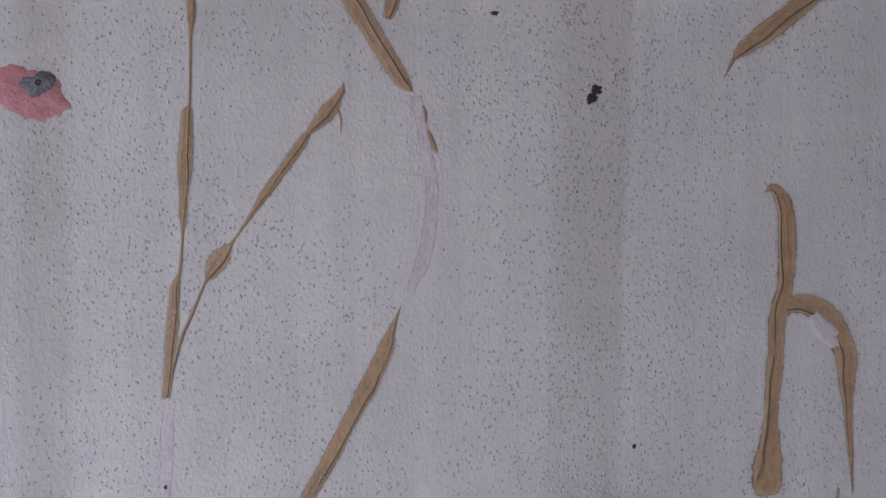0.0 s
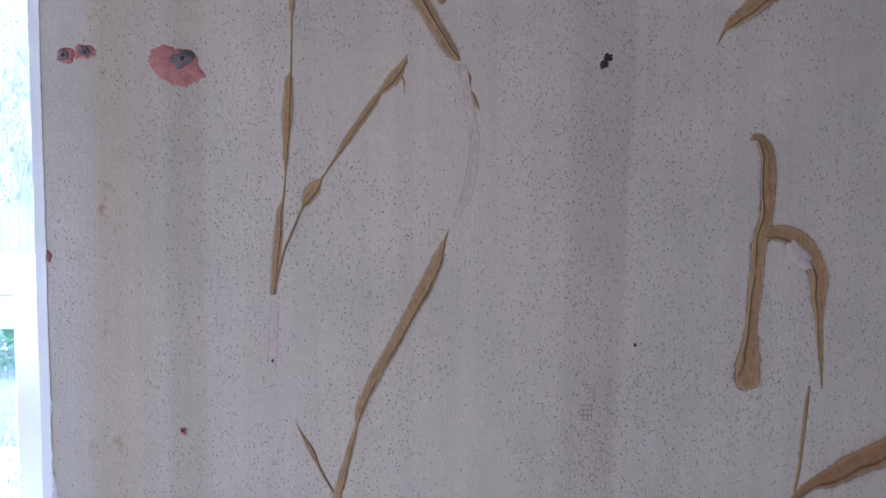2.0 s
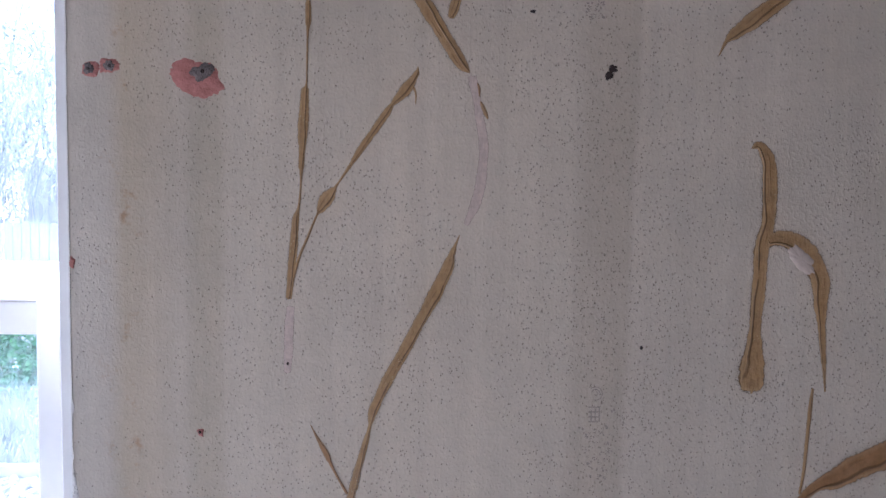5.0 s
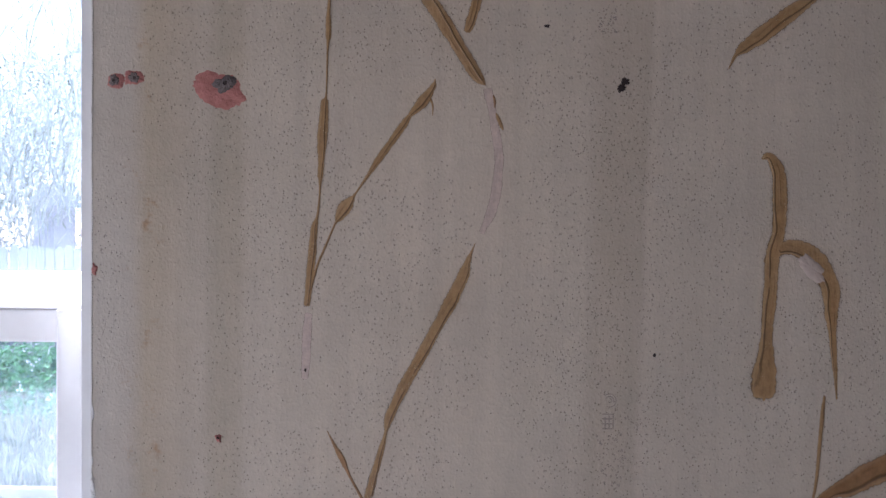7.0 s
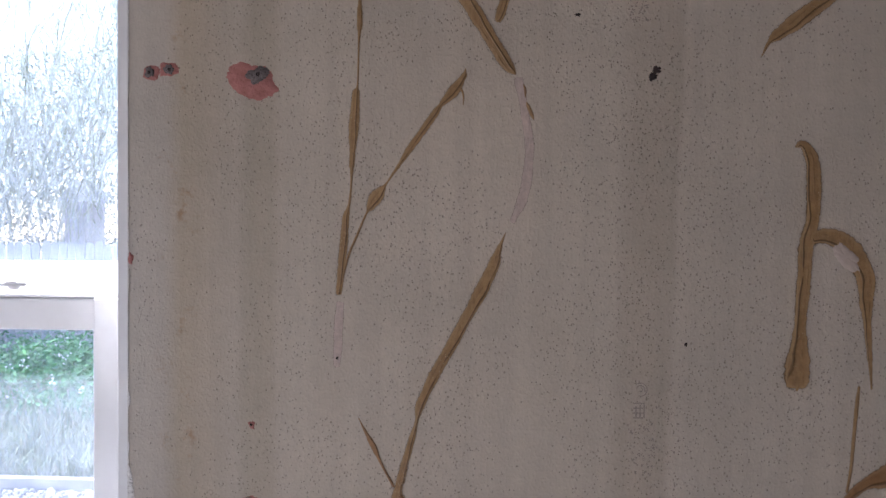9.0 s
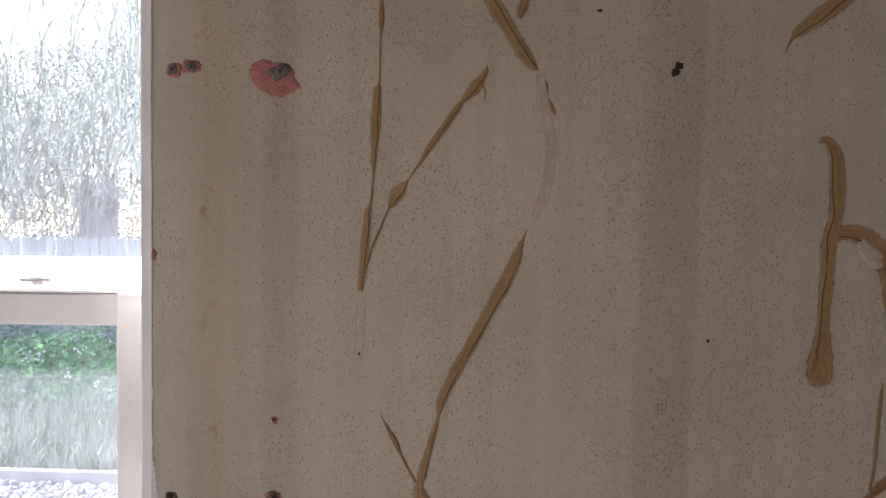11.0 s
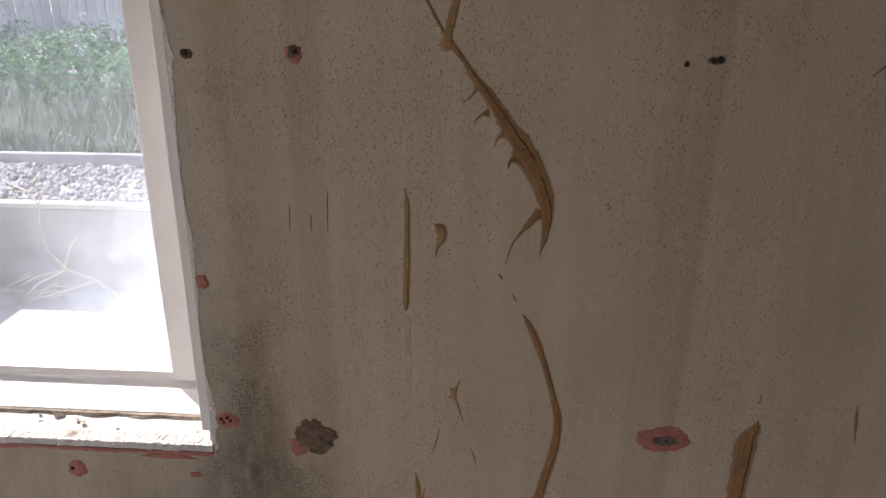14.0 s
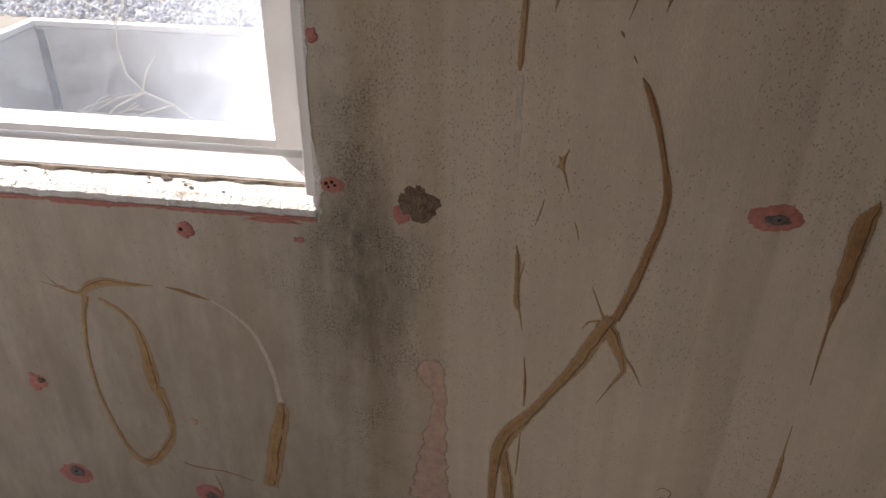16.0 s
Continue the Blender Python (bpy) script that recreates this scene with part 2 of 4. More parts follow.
GREY_TRAIL = adhesive_material("pale_grey_trail", (0.54, 0.47, 0.385), (0.60, 0.52, 0.43), 0.8, 0.8, lines=0.0, halo=0.0)
FLAKE = mottled("bare_flake", (0.47, 0.385, 0.325), (0.55, 0.455, 0.39), 60, 0.8)
PINK = mottled("pink_undercoat", (0.34, 0.125, 0.10), (0.50, 0.21, 0.175), 70, 0.75, 0.6, 0.002, dirt=(0.27, 0.10, 0.08))
FADED_PINK = mottled("faded_pink_undercoat", (0.44, 0.29, 0.225), (0.50, 0.34, 0.27), 60, 0.75)
PINK_FILM = adhesive_material("faded_pink_film", (0.50, 0.345, 0.27), (0.56, 0.395, 0.315), 0.8, 1.0, lines=0.0, halo=0.0)
FILLER = mottled("grey_filler", (0.12, 0.098, 0.09), (0.25, 0.21, 0.19), 120, 0.85, 0.9, 0.004)
CRATER = mottled("broken_plaster", (0.13, 0.085, 0.058), (0.31, 0.225, 0.155), 90, 0.9, 1.0, 0.006)
# near-black that paints the shade inside screw and nail holes
HOLE_SHADE = mottled("dark_hole_shade", (0.012, 0.010, 0.010), (0.05, 0.03, 0.025), 200, 0.9)
INK = mottled("grey_ink", (0.24, 0.20, 0.175), (0.38, 0.32, 0.28), 200, 0.8)
WHITE_PAINT = mottled("white_window_paint", (0.79, 0.775, 0.755), (0.86, 0.85, 0.835), 14, 0.42, 0.25, 0.0006, dirt=(0.68, 0.65, 0.60), dirt_at=0.62)
PEELING = mottled("peeling_white_paint", (0.66, 0.62, 0.57), (0.82, 0.80, 0.77), 60, 0.6, 0.9, 0.004, dirt=(0.30, 0.25, 0.18), dirt_at=0.6)
GRIME = mottled("grime", (0.10, 0.08, 0.06), (0.30, 0.25, 0.20), 110, 0.9, 0.8, 0.003)
ROOM_PAINT = mottled("room_paint", (0.34, 0.32, 0.29), (0.42, 0.40, 0.37), 3, 0.8)
FLOOR = mottled("floor_screed", (0.52, 0.46, 0.38), (0.64, 0.58, 0.49), 5, 0.7)
CONCRETE = mottled("outdoor_concrete", (0.30, 0.29, 0.28), (0.42, 0.41, 0.39), 6, 0.85, 0.6, 0.004, dirt=(0.20, 0.19, 0.19))
PATIO = mottled("patio_concrete", (0.46, 0.44, 0.41), (0.58, 0.56, 0.52), 5, 0.85, 0.5, 0.003)
SOIL = mottled("dry_soil", (0.16, 0.13, 0.09), (0.27, 0.23, 0.16), 4, 0.95, 0.8, 0.01)
FENCE_WOOD = mottled("weathered_fence_wood", (0.30, 0.285, 0.285), (0.50, 0.475, 0.465), 8, 0.9, 0.6, 0.003, stretch=(6, 6, 0.7), dirt=(0.22, 0.20, 0.19))
EDGING = mottled("weathered_edging", (0.24, 0.235, 0.24), (0.36, 0.35, 0.355), 12, 0.9, stretch=(0.4, 3, 3))
STONE = leaf_material("pale_gravel", (0.18, 0.18, 0.19), (0.56, 0.55, 0.54))
GRASS = leaf_material("weed_grass", (0.12, 0.165, 0.09), (0.30, 0.32, 0.22))
LEAF = leaf_material("weed_leaf", (0.035, 0.14, 0.035), (0.11, 0.28, 0.09))
FLOWER = leaf_material("white_flower", (0.5, 0.5, 0.48), (0.62, 0.62, 0.6))
REED = leaf_material("pale_frond", (0.22, 0.25, 0.14), (0.52, 0.52, 0.39))
BUSH = leaf_material("far_foliage", (0.07, 0.085, 0.05), (0.13, 0.15, 0.095))
CORNER_STRIP = mottled("dark_corner_strip", (0.035, 0.04, 0.05), (0.09, 0.10, 0.115), 40, 0.9)
TWIG = mottled("dry_twig", (0.48, 0.42, 0.33), (0.62, 0.56, 0.46), 60, 0.85)
ROOFING = mottled("grey_shed_roof", (0.30, 0.32, 0.36), (0.38, 0.40, 0.44), 4, 0.6)
METAL = mottled("worn_latch_metal", (0.45, 0.43, 0.41), (0.60, 0.58, 0.56), 60, 0.4, metal=0.7)
GLASS = glass_material()


# ---- building helpers ----
def finish(name, bm, mats, parent=None, label="", smooth=False):
    me = bpy.data.meshes.new(name)
    bm.normal_update()
    bm.to_mesh(me)
    bm.free()
    for mt in mats if isinstance(mats, (list, tuple)) else [mats]:
        me.materials.append(mt)
    if smooth:
        me.polygons.foreach_set("use_smooth", [True] * len(me.polygons))
    ob = new(name, me)
    if parent:
        ob.parent = parent
    if label:
        ob["label"] = label
    return ob


def part(name, bm, material, parent, label="", smooth=False):
    return finish(name, bm, material, parent, label, smooth)


def box(bm, x0, x1, y0, y1, z0, z1, bevel=0.0):
    r = bmesh.ops.create_cube(bm, size=1.0)
    bmesh.ops.transform(bm, matrix=Matrix.LocRotScale(((x0 + x1) / 2, (y0 + y1) / 2, (z0 + z1) / 2), None, (x1 - x0, y1 - y0, z1 - z0)), verts=r["verts"])
    if bevel:
        edges = list({e for v in r["verts"] for e in v.link_edges})
        bmesh.ops.bevel(bm, geom=edges, offset=bevel, segments=2, affect="EDGES", profile=0.5)
    return bm


def a_box(x0, x1, y0, y1, z0, z1, bevel=0.0):
    return box(bmesh.new(), x0, x1, y0, y1, z0, z1, bevel)


def from_lists(name, verts, faces, mats, parent=None, smooth=False):
    me = bpy.data.meshes.new(name)
    me.from_pydata(verts, [], faces)
    for mt in mats if isinstance(mats, (list, tuple)) else [mats]:
        me.materials.append(mt)
    if smooth:
        me.polygons.foreach_set("use_smooth", [True] * len(me.polygons))
    ob = new(name, me)
    if parent:
        ob.parent = parent
    return ob


def empty(name, at=(0, 0, 0)):
    ob = new(name)
    ob.empty_display_size = 0.05
    ob.location = at
    return ob


# ---- the room ----
EDGE, SILL, LEFT, HEAD = -0.586, 0.78, -1.52, 2.22   # window opening in the plastered wall


def outer_wall():
    """The plastered wall with the window's opening through it; the opening's edge is chipped."""
    bm = bmesh.new()
    xs, zs = [-2.4, LEFT, EDGE, 1.9], [0.0, SILL, HEAD, 2.6]
    for i in range(3):
        for j in range(3):
            if i == 1 and j == 1:
                continue
            box(bm, xs[i], xs[i + 1], 0.0, 0.22, zs[j], zs[j + 1])
    bmesh.ops.remove_doubles(bm, verts=bm.verts, dist=1e-5)
    dup = {}
    for f in list(bm.faces):
        key = tuple(round(c, 4) for c in f.calc_center_median())
        dup.setdefault(key, []).append(f)
    inner = [f for fs in dup.values() if len(fs) > 1 for f in fs]
    bmesh.ops.delete(bm, geom=inner, context="FACES")
    return tagged(finish("wall_north", bm, PLASTER), "stained pitted grey plaster wall with old adhesive marks", "wall", kind="structure")


outer_wall()
tagged(finish("floor", a_box(-2.4, 1.9, -3.4, 0.22, -0.12, 0.0), FLOOR), "bare grey screed floor", "floor", kind="structure")
tagged(finish("ceiling", a_box(-2.6, 2.1, -3.6, 0.22, 2.604, 2.72), ROOM_PAINT), "plain white ceiling", "ceiling", kind="structure")
tagged(finish("wall_east", a_box(1.9, 2.1, -3.4, 0.22, -0.12, 2.6), ROOM_PAINT), "plain painted side wall", "wall", kind="structure")


def pierced_wall(name, along, u0, u1, v0, v1, a0, a1, z0, z1):
    """A plain wall with one opening, added to let light in; along is 'x' or 'y'."""
    bm = bmesh.new()
    for lo, hi, b, t in ((u0, a0, 0.0, 2.6), (a1, u1, 0.0, 2.6), (a0, a1, 0.0, z0), (a0, a1, z1, 2.6)):
        if along == "x":
            box(bm, lo, hi, v0, v1, b, t)
        else:
            box(bm, v0, v1, lo, hi, b, t)
    return tagged(finish(name, bm, ROOM_PAINT), "plain unseen side wall with an opening added for light", "wall", kind="structure")


tagged(finish("wall_south", a_box(-2.6, 2.1, -3.6, -3.4, -0.12, 2.6), ROOM_PAINT), "plain painted rear wall", "wall", kind="structure")
# unseen side wall, its opening added around the side lamp
pierced_wall("wall_west", "y", -3.4, 0.22, -2.6, -2.4, -1.5, -0.4, 0.52, 1.95)


# ---- the window ----
def window():
    w = tagged(empty("window_1", (EDGE, 0.07, SILL)), "white painted sash window with dusty glass panes", "window", kind="structure")
    inv = Matrix.Translation((-EDGE, -0.07, -SILL))

    def piece(name, bm, mat, parent, label=""):
        ob = part(name, bm, mat, parent, label)
        ob.data.transform(inv)
        return ob

    jamb = bmesh.new()
    box(jamb, EDGE - 0.016, EDGE - 0.001, 0.006, 0.215, SILL + 0.03, HEAD - 0.001, 0.002)
    box(jamb, EDGE - 0.028, EDGE - 0.0162, 0.045, 0.066, SILL + 0.05, HEAD - 0.02, 0.002)
    box(jamb, EDGE - 0.040, EDGE - 0.0162, 0.102, 0.215, SILL + 0.05, HEAD - 0.02, 0.002)
    piece("jamb", jamb, WHITE_PAINT, w)
    j2 = bmesh.new()
    box(j2, LEFT + 0.001, LEFT + 0.016, 0.006, 0.215, SILL + 0.03, HEAD - 0.001, 0.002)
    box(j2, LEFT + 0.0162, LEFT + 0.028, 0.045, 0.066, SILL + 0.05, HEAD - 0.02, 0.002)
    box(j2, LEFT + 0.0162, LEFT + 0.040, 0.102, 0.215, SILL + 0.05, HEAD - 0.02, 0.002)
    piece("jamb", j2, WHITE_PAINT, w)
    piece("head", a_box(LEFT + 0.016, EDGE - 0.016, 0.012, 0.215, HEAD - 0.03, HEAD - 0.001, 0.002), WHITE_PAINT, w)
    # sloped frame sill under the sash
    prof = [(0.034, 0.812), (0.036, 0.816), (0.062, 0.838), (0.102, 0.842), (0.215, 0.820), (0.215, 0.782), (0.034, 0.782)]
    bm = bmesh.new()
    rings = [[bm.verts.new((x, y, z)) for y, z in prof] for x in (LEFT + 0.016, EDGE - 0.0165)]
    for k in range(len(prof)):
        bm.faces.new((rings[0][k], rings[0][(k + 1) % len(prof)], rings[1][(k + 1) % len(prof)], rings[1][k]))
    bm.faces.new(rings[0])
    bm.faces.new(rings[1][::-1])
    bmesh.ops.recalc_face_normals(bm, faces=bm.faces)
    piece("sill_frame", bm, WHITE_PAINT, w)
    # lower sash, on the room's side
    xr, xl = EDGE - 0.031, LEFT + 0.031
    low = piece("lower_sash", a_box(xl + 0.03, xr - 0.03, 0.070, 0.098, 1.480, 1.519, 0.003), WHITE_PAINT, w, "white lower sash")
    for a, b in ((xr - 0.045, xr), (xl, xl + 0.045)):
        piece("stile", a_box(a, b, 0.068, 0.099, 0.846, 1.520, 0.003), WHITE_PAINT, low)
    piece("bottom_rail", a_box(xl + 0.045, xr - 0.045, 0.072, 0.094, 0.846, 0.858, 0.002), WHITE_PAINT, low)
    # slope added so that the bright rail top catches the sun
    ledge = bmesh.new()
    prof = [(0.071, 1.5205), (0.1045, 1.5205), (0.118, 1.5205), (0.118, 1.560), (0.112, 1.561), (0.073, 1.524)]
    ends = [[ledge.verts.new((x, y, z)) for y, z in prof] for x in (xl + 0.002, xr - 0.002)]
    for k in range(6):
        ledge.faces.new((ends[0][k], ends[0][(k + 1) % 6], ends[1][(k + 1) % 6], ends[1][k]))
    ledge.faces.new(ends[0])
    ledge.faces.new(ends[1][::-1])
    bmesh.ops.recalc_face_normals(ledge, faces=ledge.faces)
    piece("ledge", ledge, WHITE_PAINT, low, "sunlit sloping top")
    pane = piece("pane", a_box(xl + 0.03, xr - 0.03, 0.083, 0.086, 0.856, 1.484), GLASS, low, "dusty clear glass")
    pane.visible_shadow = False
    # upper sash, outside
    up = piece("upper_sash", a_box(xl + 0.01, xr - 0.01, 0.1185, 0.136, 1.518, 1.563, 0.003), WHITE_PAINT, w, "white upper sash")
    for a, b in ((xr - 0.024, xr - 0.010), (xl + 0.010, xl + 0.024)):
        piece("stile", a_box(a, b, 0.105, 0.137, 1.5635, HEAD - 0.031, 0.003), WHITE_PAINT, up)
    piece("top_rail", a_box(xl + 0.021, xr - 0.021, 0.106, 0.136, HEAD - 0.066, HEAD - 0.031, 0.003), WHITE_PAINT, up)
    pane2 = piece("pane", a_box(xl + 0.015, xr - 0.015, 0.120, 0.123, 1.556, HEAD - 0.06), GLASS, up, "dusty clear glass")
    pane2.visible_shadow = False
    latch = bmesh.new()
    box(latch, -0.796, -0.756, 0.084, 0.094, 1.531, 1.5375, 0.001)
    box(latch, -0.782, -0.768, 0.083, 0.096, 1.537, 1.5395, 0.001)
    piece("latch", latch, WHITE_PAINT, w, "worn sash latch")


window()


def sill_board():
    """The plastered inner sill: sloping, its front lip broken and its paint peeling."""
    rnd = random.Random(5)
    n, verts, faces = 260, [], []
    for i in range(n + 1):
        x = LEFT + (EDGE - 0.0005 - LEFT) * i / n
        a = noise.noise((x * 35, 2, 0)) * 0.004 + noise.noise((x * 130, 7, 0)) * 0.003
        b = noise.noise((x * 22, 5, 3)) * 0.002
        for y, z in ((0.0345, 0.812 + b), (0.024, 0.808 + b), (0.008, 0.801 + a * 0.6), (-0.002, 0.793 + a * 0.5), (-0.004 + a * 0.4, 0.785 + a), (0.002, 0.7802), (0.0345, 0.7802)):
            verts.append((x, y, z))
    for i in range(n):
        for k in range(7):
            a, b = i * 7 + k, i * 7 + (k + 1) % 7
            faces.append((a, a + 7, b + 7, b))
    ob = from_lists("window_sill", verts, faces, PEELING, smooth=False)
    tagged(ob, "white window sill with peeling paint and a broken lip", "window sill", kind="structure")
    # grime in the groove behind the lip
    verts, faces = [], []
    for i in range(n + 1):
        x = LEFT + 0.02 + (EDGE - 0.02 - LEFT - 0.02) * i / n
        w = 0.0035 + 0.003 * (0.5 + noise.noise((x * 28, 0, 9)))
        verts += [(x, 0.0335 - w, 0.8105), (x, 0.0335 - w * 0.5, 0.8145), (x, 0.0345, 0.8150)]
    for i in range(n):
        for k in range(2):
            a = i * 3 + k
            faces.append((a, a + 3, a + 4, a + 1))
    part_ob = from_lists("grime", verts, faces, GRIME, ob)
    part_ob["label"] = "dark grime in the groove"
    # loose paint flakes and one crumb of plaster
    for i in range(26):
        x = rnd.uniform(-1.15, -0.60)
        fy = rnd.uniform(0.012, 0.031)
        fz = 0.8065 + (fy - 0.012) * 0.22
        bm = bmesh.new()
        r = 0.0075 if i == 0 else rnd.uniform(0.0008, 0.0042)
        ring = [bm.verts.new((x + r * rnd.uniform(0.7, 1.5) * math.cos(t), fy + 0.6 * r * rnd.uniform(0.6, 1.3) * math.sin(t), fz + rnd.uniform(0.0, 0.0012))) for t in [k * math.tau / 7 for k in range(7)]]
        top = bm.verts.new((x + rnd.uniform(-0.4, 0.4) * r, fy, fz + r * rnd.uniform(0.3, 0.9)))
        for k in range(7):
            bm.faces.new((ring[k], ring[(k + 1) % 7], top))
        part("paint_flake", bm, PEELING if i % 3 else GRIME, ob)
    # undercoat laid bare in a jagged line below the lip
    verts, faces = [], []
    for i in range(n + 1):
        x = LEFT + (EDGE - LEFT) * i / n
        d = 0.004 + 0.006 * max(0.0, noise.noise((x * 14, 1, 4)) + 0.25) + 0.003 * noise.noise((x * 120, 3, 4))
        verts += [(x, -0.0015, 0.7815), (x, -0.0012, 0.7805 - d * 0.6), (x, 0.0003, 0.780 - d)]
    for i in range(n):
        for k in range(2):
            a = i * 3 + k
            faces.append((a, a + 3, a + 4, a + 1))
    bare = from_lists("undercoat", verts, faces, PINK, ob)
    bare["label"] = "dark pink undercoat laid bare"


sill_board()


def chipped_edge():
    """Broken white paint and filler along the plaster's edge beside the window."""
    n, verts, faces = 420, [], []
    for i in range(n + 1):
        z = SILL - 0.004 + (HEAD - SILL) * i / n
        g = max(0.0, noise.noise((0, 3, z * 9)) + 0.15) + 0.35 * max(0.0, noise.noise((0, 8, z * 60)))
        w = 0.0006 + 0.009 * g * (2.1 if z < 1.42 else 0.2)
        verts += [(EDGE - 0.0012, 0.012, z), (EDGE - 0.0008, -0.0003, z), (EDGE + w * 0.6, -0.0006, z), (EDGE + w, 0.0006, z)]
    for i in range(n):
        for k in range(3):
            a = i * 4 + k
            faces.append((a, a + 1, a + 5, a + 4))
    tagged(from_lists("edge_trim", verts, faces, PEELING), "chipped white plaster edge beside the window", "trim", kind="structure")


chipped_edge()


# ---- adhesive left on the wall ----
def spline(pts, step):
    """Points every step metres along a smooth line through the control points (x, z, width in mm)."""
    res = []
    p = [Vector(q) for q in pts]
    p = [p[0] * 2 - p[1]] + p + [p[-1] * 2 - p[-2]]
    for i in range(1, len(p) - 2):
        a, b, c, d = p[i - 1:i + 3]
        n = max(2, int((c.xy - b.xy).length / step))
        for k in range(n):
            t = k / n
            q = 0.5 * ((2 * b) + (c - a) * t + (2 * a - 5 * b + 4 * c - d) * t * t + (3 * b - a - 3 * c + d) * t ** 3)
            q.z = b.z + (c.z - b.z) * (3 * t * t - 2 * t ** 3)
            res.append(q)
    res.append(p[-2])
    return res


SECTION = ((-1.5, 0.0), (-1.18, 0.12), (-0.98, 0.5), (-0.8, 0.62), (-0.4, 0.7), (0.0, 0.8), (0.4, 1.0), (0.8, 0.62), (0.96, 0.4), (1.18, 0.12), (1.5, 0.0))


def bead_mesh(bm, pts, thick, rough, seed=0.0):
    """One squashed line of glue, thin as a film, with slightly raised rims; the attribute 'across' runs from side to side."""
    layer = bm.verts.layers.float.new("across")
    line = spline(pts, 0.002)
    total = len(line) - 1
    rows, last = [], None
    for i, q in enumerate(line):
        a, b = line[max(i - 1, 0)], line[min(i + 1, total)]
        d = Vector((b.x - a.x, b.y - a.y))
        d = d.normalized() if d.length > 1e-9 else Vector((0, -1))
        side = Vector((-d.y, d.x))
        if (side.x < 0 if last is None else side.dot(last) < 0):
            side = -side
        last = side
        s = i * 0.002
        half = max(q.z if q.z > 6 else q.z * 0.75, 0.9) / 2200
        end = min(i, total - i) * 0.002 / max(half * 0.8, 0.0008)
        near = 1.5 * max(0.0, 1 - end)
        el = 1 + rough * (noise.noise((s * 50, seed, 1)) + 0.35 * noise.noise((s * 320, seed, 2)))
        er = 1 + rough * (noise.noise((s * 50, seed, 5)) + 0.35 * noise.noise((s * 320, seed, 6)))
        lift = min(thick, half * 0.4) * (1 + 0.35 * noise.noise((s * 90, seed, 8)))
        row = []
        for u, h in SECTION:
            off = half * u * (el if u < 0 else er)
            hh = 0.00012 + h * lift * min(1.0, 0.3 + end) * (1 + 0.3 * noise.noise((s * 200, u * 3, seed)))
            v = bm.verts.new((q.x + side.x * off, -hh, q.y + side.y * off))
            v[layer] = math.copysign(max(abs(u), near), u)
            row.append(v)
        rows.append(row)
    for i in range(total):
        for k in range(len(SECTION) - 1):
            f = bm.faces.new((rows[i][k], rows[i + 1][k], rows[i + 1][k + 1], rows[i][k + 1]))
            f.smooth = True
    bmesh.ops.recalc_face_normals(bm, faces=bm.faces)


COUNT = [0.0]


def streak(label, pts, mat=None, thick=0.0006, rough=0.13, tines=(), name="adhesive_streak"):
    """A streak of old glue on the wall, with thin runs branching off it as its parts."""
    COUNT[0] += 3.7
    mat = mat or TAN
    bm = bmesh.new()
    bead_mesh(bm, pts, thick, rough, COUNT[0])
    ob = finish(name, bm, mat)
    tagged(ob, label, "adhesive residue" if name != "paint_trail" else "stain", "old glue on the wall")
    for i, t in enumerate(tines):
        COUNT[0] += 1.3
        bm = bmesh.new()
        bead_mesh(bm, t, thick * (0.75 - 0.06 * i), rough * 1.2, COUNT[0])
        part("branch", bm, mat, ob)
    return ob


def trail(label, pts, mat=None, thick=0.0002):
    return streak(label, pts, mat or PALE_TRAIL, thick, 0.3, name="paint_trail")


streak("tan glue streak running down the plaster, broken in places", [(-0.321, 1.888, 4), (-0.323, 1.852, 6), (-0.323, 1.832, 7), (-0.324, 1.810, 3), (-0.325, 1.767, 2.5), (-0.327, 1.754, 9), (-0.329, 1.720, 12), (-0.331, 1.683, 7), (-0.332, 1.655, 3), (-0.334, 1.633, 4), (-0.338, 1.617, 8), (-0.340, 1.589, 10), (-0.343, 1.558, 9), (-0.346, 1.531, 7)])
streak("slanting tan glue streak with a knotted lump", [(-0.205, 1.783, 1.2), (-0.208, 1.773, 7), (-0.219, 1.757, 14), (-0.233, 1.742, 6), (-0.241, 1.730, 9), (-0.261, 1.702, 9), (-0.276, 1.680, 6), (-0.291, 1.658, 3), (-0.304, 1.640, 17), (-0.310, 1.630, 11), (-0.315, 1.622, 3), (-0.326, 1.596, 4), (-0.334, 1.577, 4), (-0.342, 1.549, 4)], tines=[[(-0.212, 1.762, 5), (-0.208, 1.754, 3), (-0.208, 1.741, 1.2)]])
streak("wide tan glue streak at a slant", [(-0.223, 1.887, 16), (-0.209, 1.864, 17), (-0.190, 1.835, 17), (-0.171, 1.804, 15), (-0.159, 1.785, 14), (-0.150, 1.775, 5)])
streak("short tan glue streak", [(-0.158, 1.884, 12), (-0.161, 1.864, 12), (-0.167, 1.844, 12), (-0.171, 1.832, 7)])
trail("pale pink curved trail of lost glue", [(-0.148, 1.773, 11), (-0.140, 1.733, 10), (-0.135, 1.690, 11), (-0.141, 1.643, 12), (-0.154, 1.612, 7)])
streak("small dark glue sliver", [(-0.142, 1.765, 2.5), (-0.140, 1.758, 4), (-0.140, 1.749, 1.9)], BROWN)
streak("small tan glue flake", [(-0.139, 1.746, 1.9), (-0.136, 1.739, 6), (-0.133, 1.732, 6), (-0.130, 1.725, 1.9)])
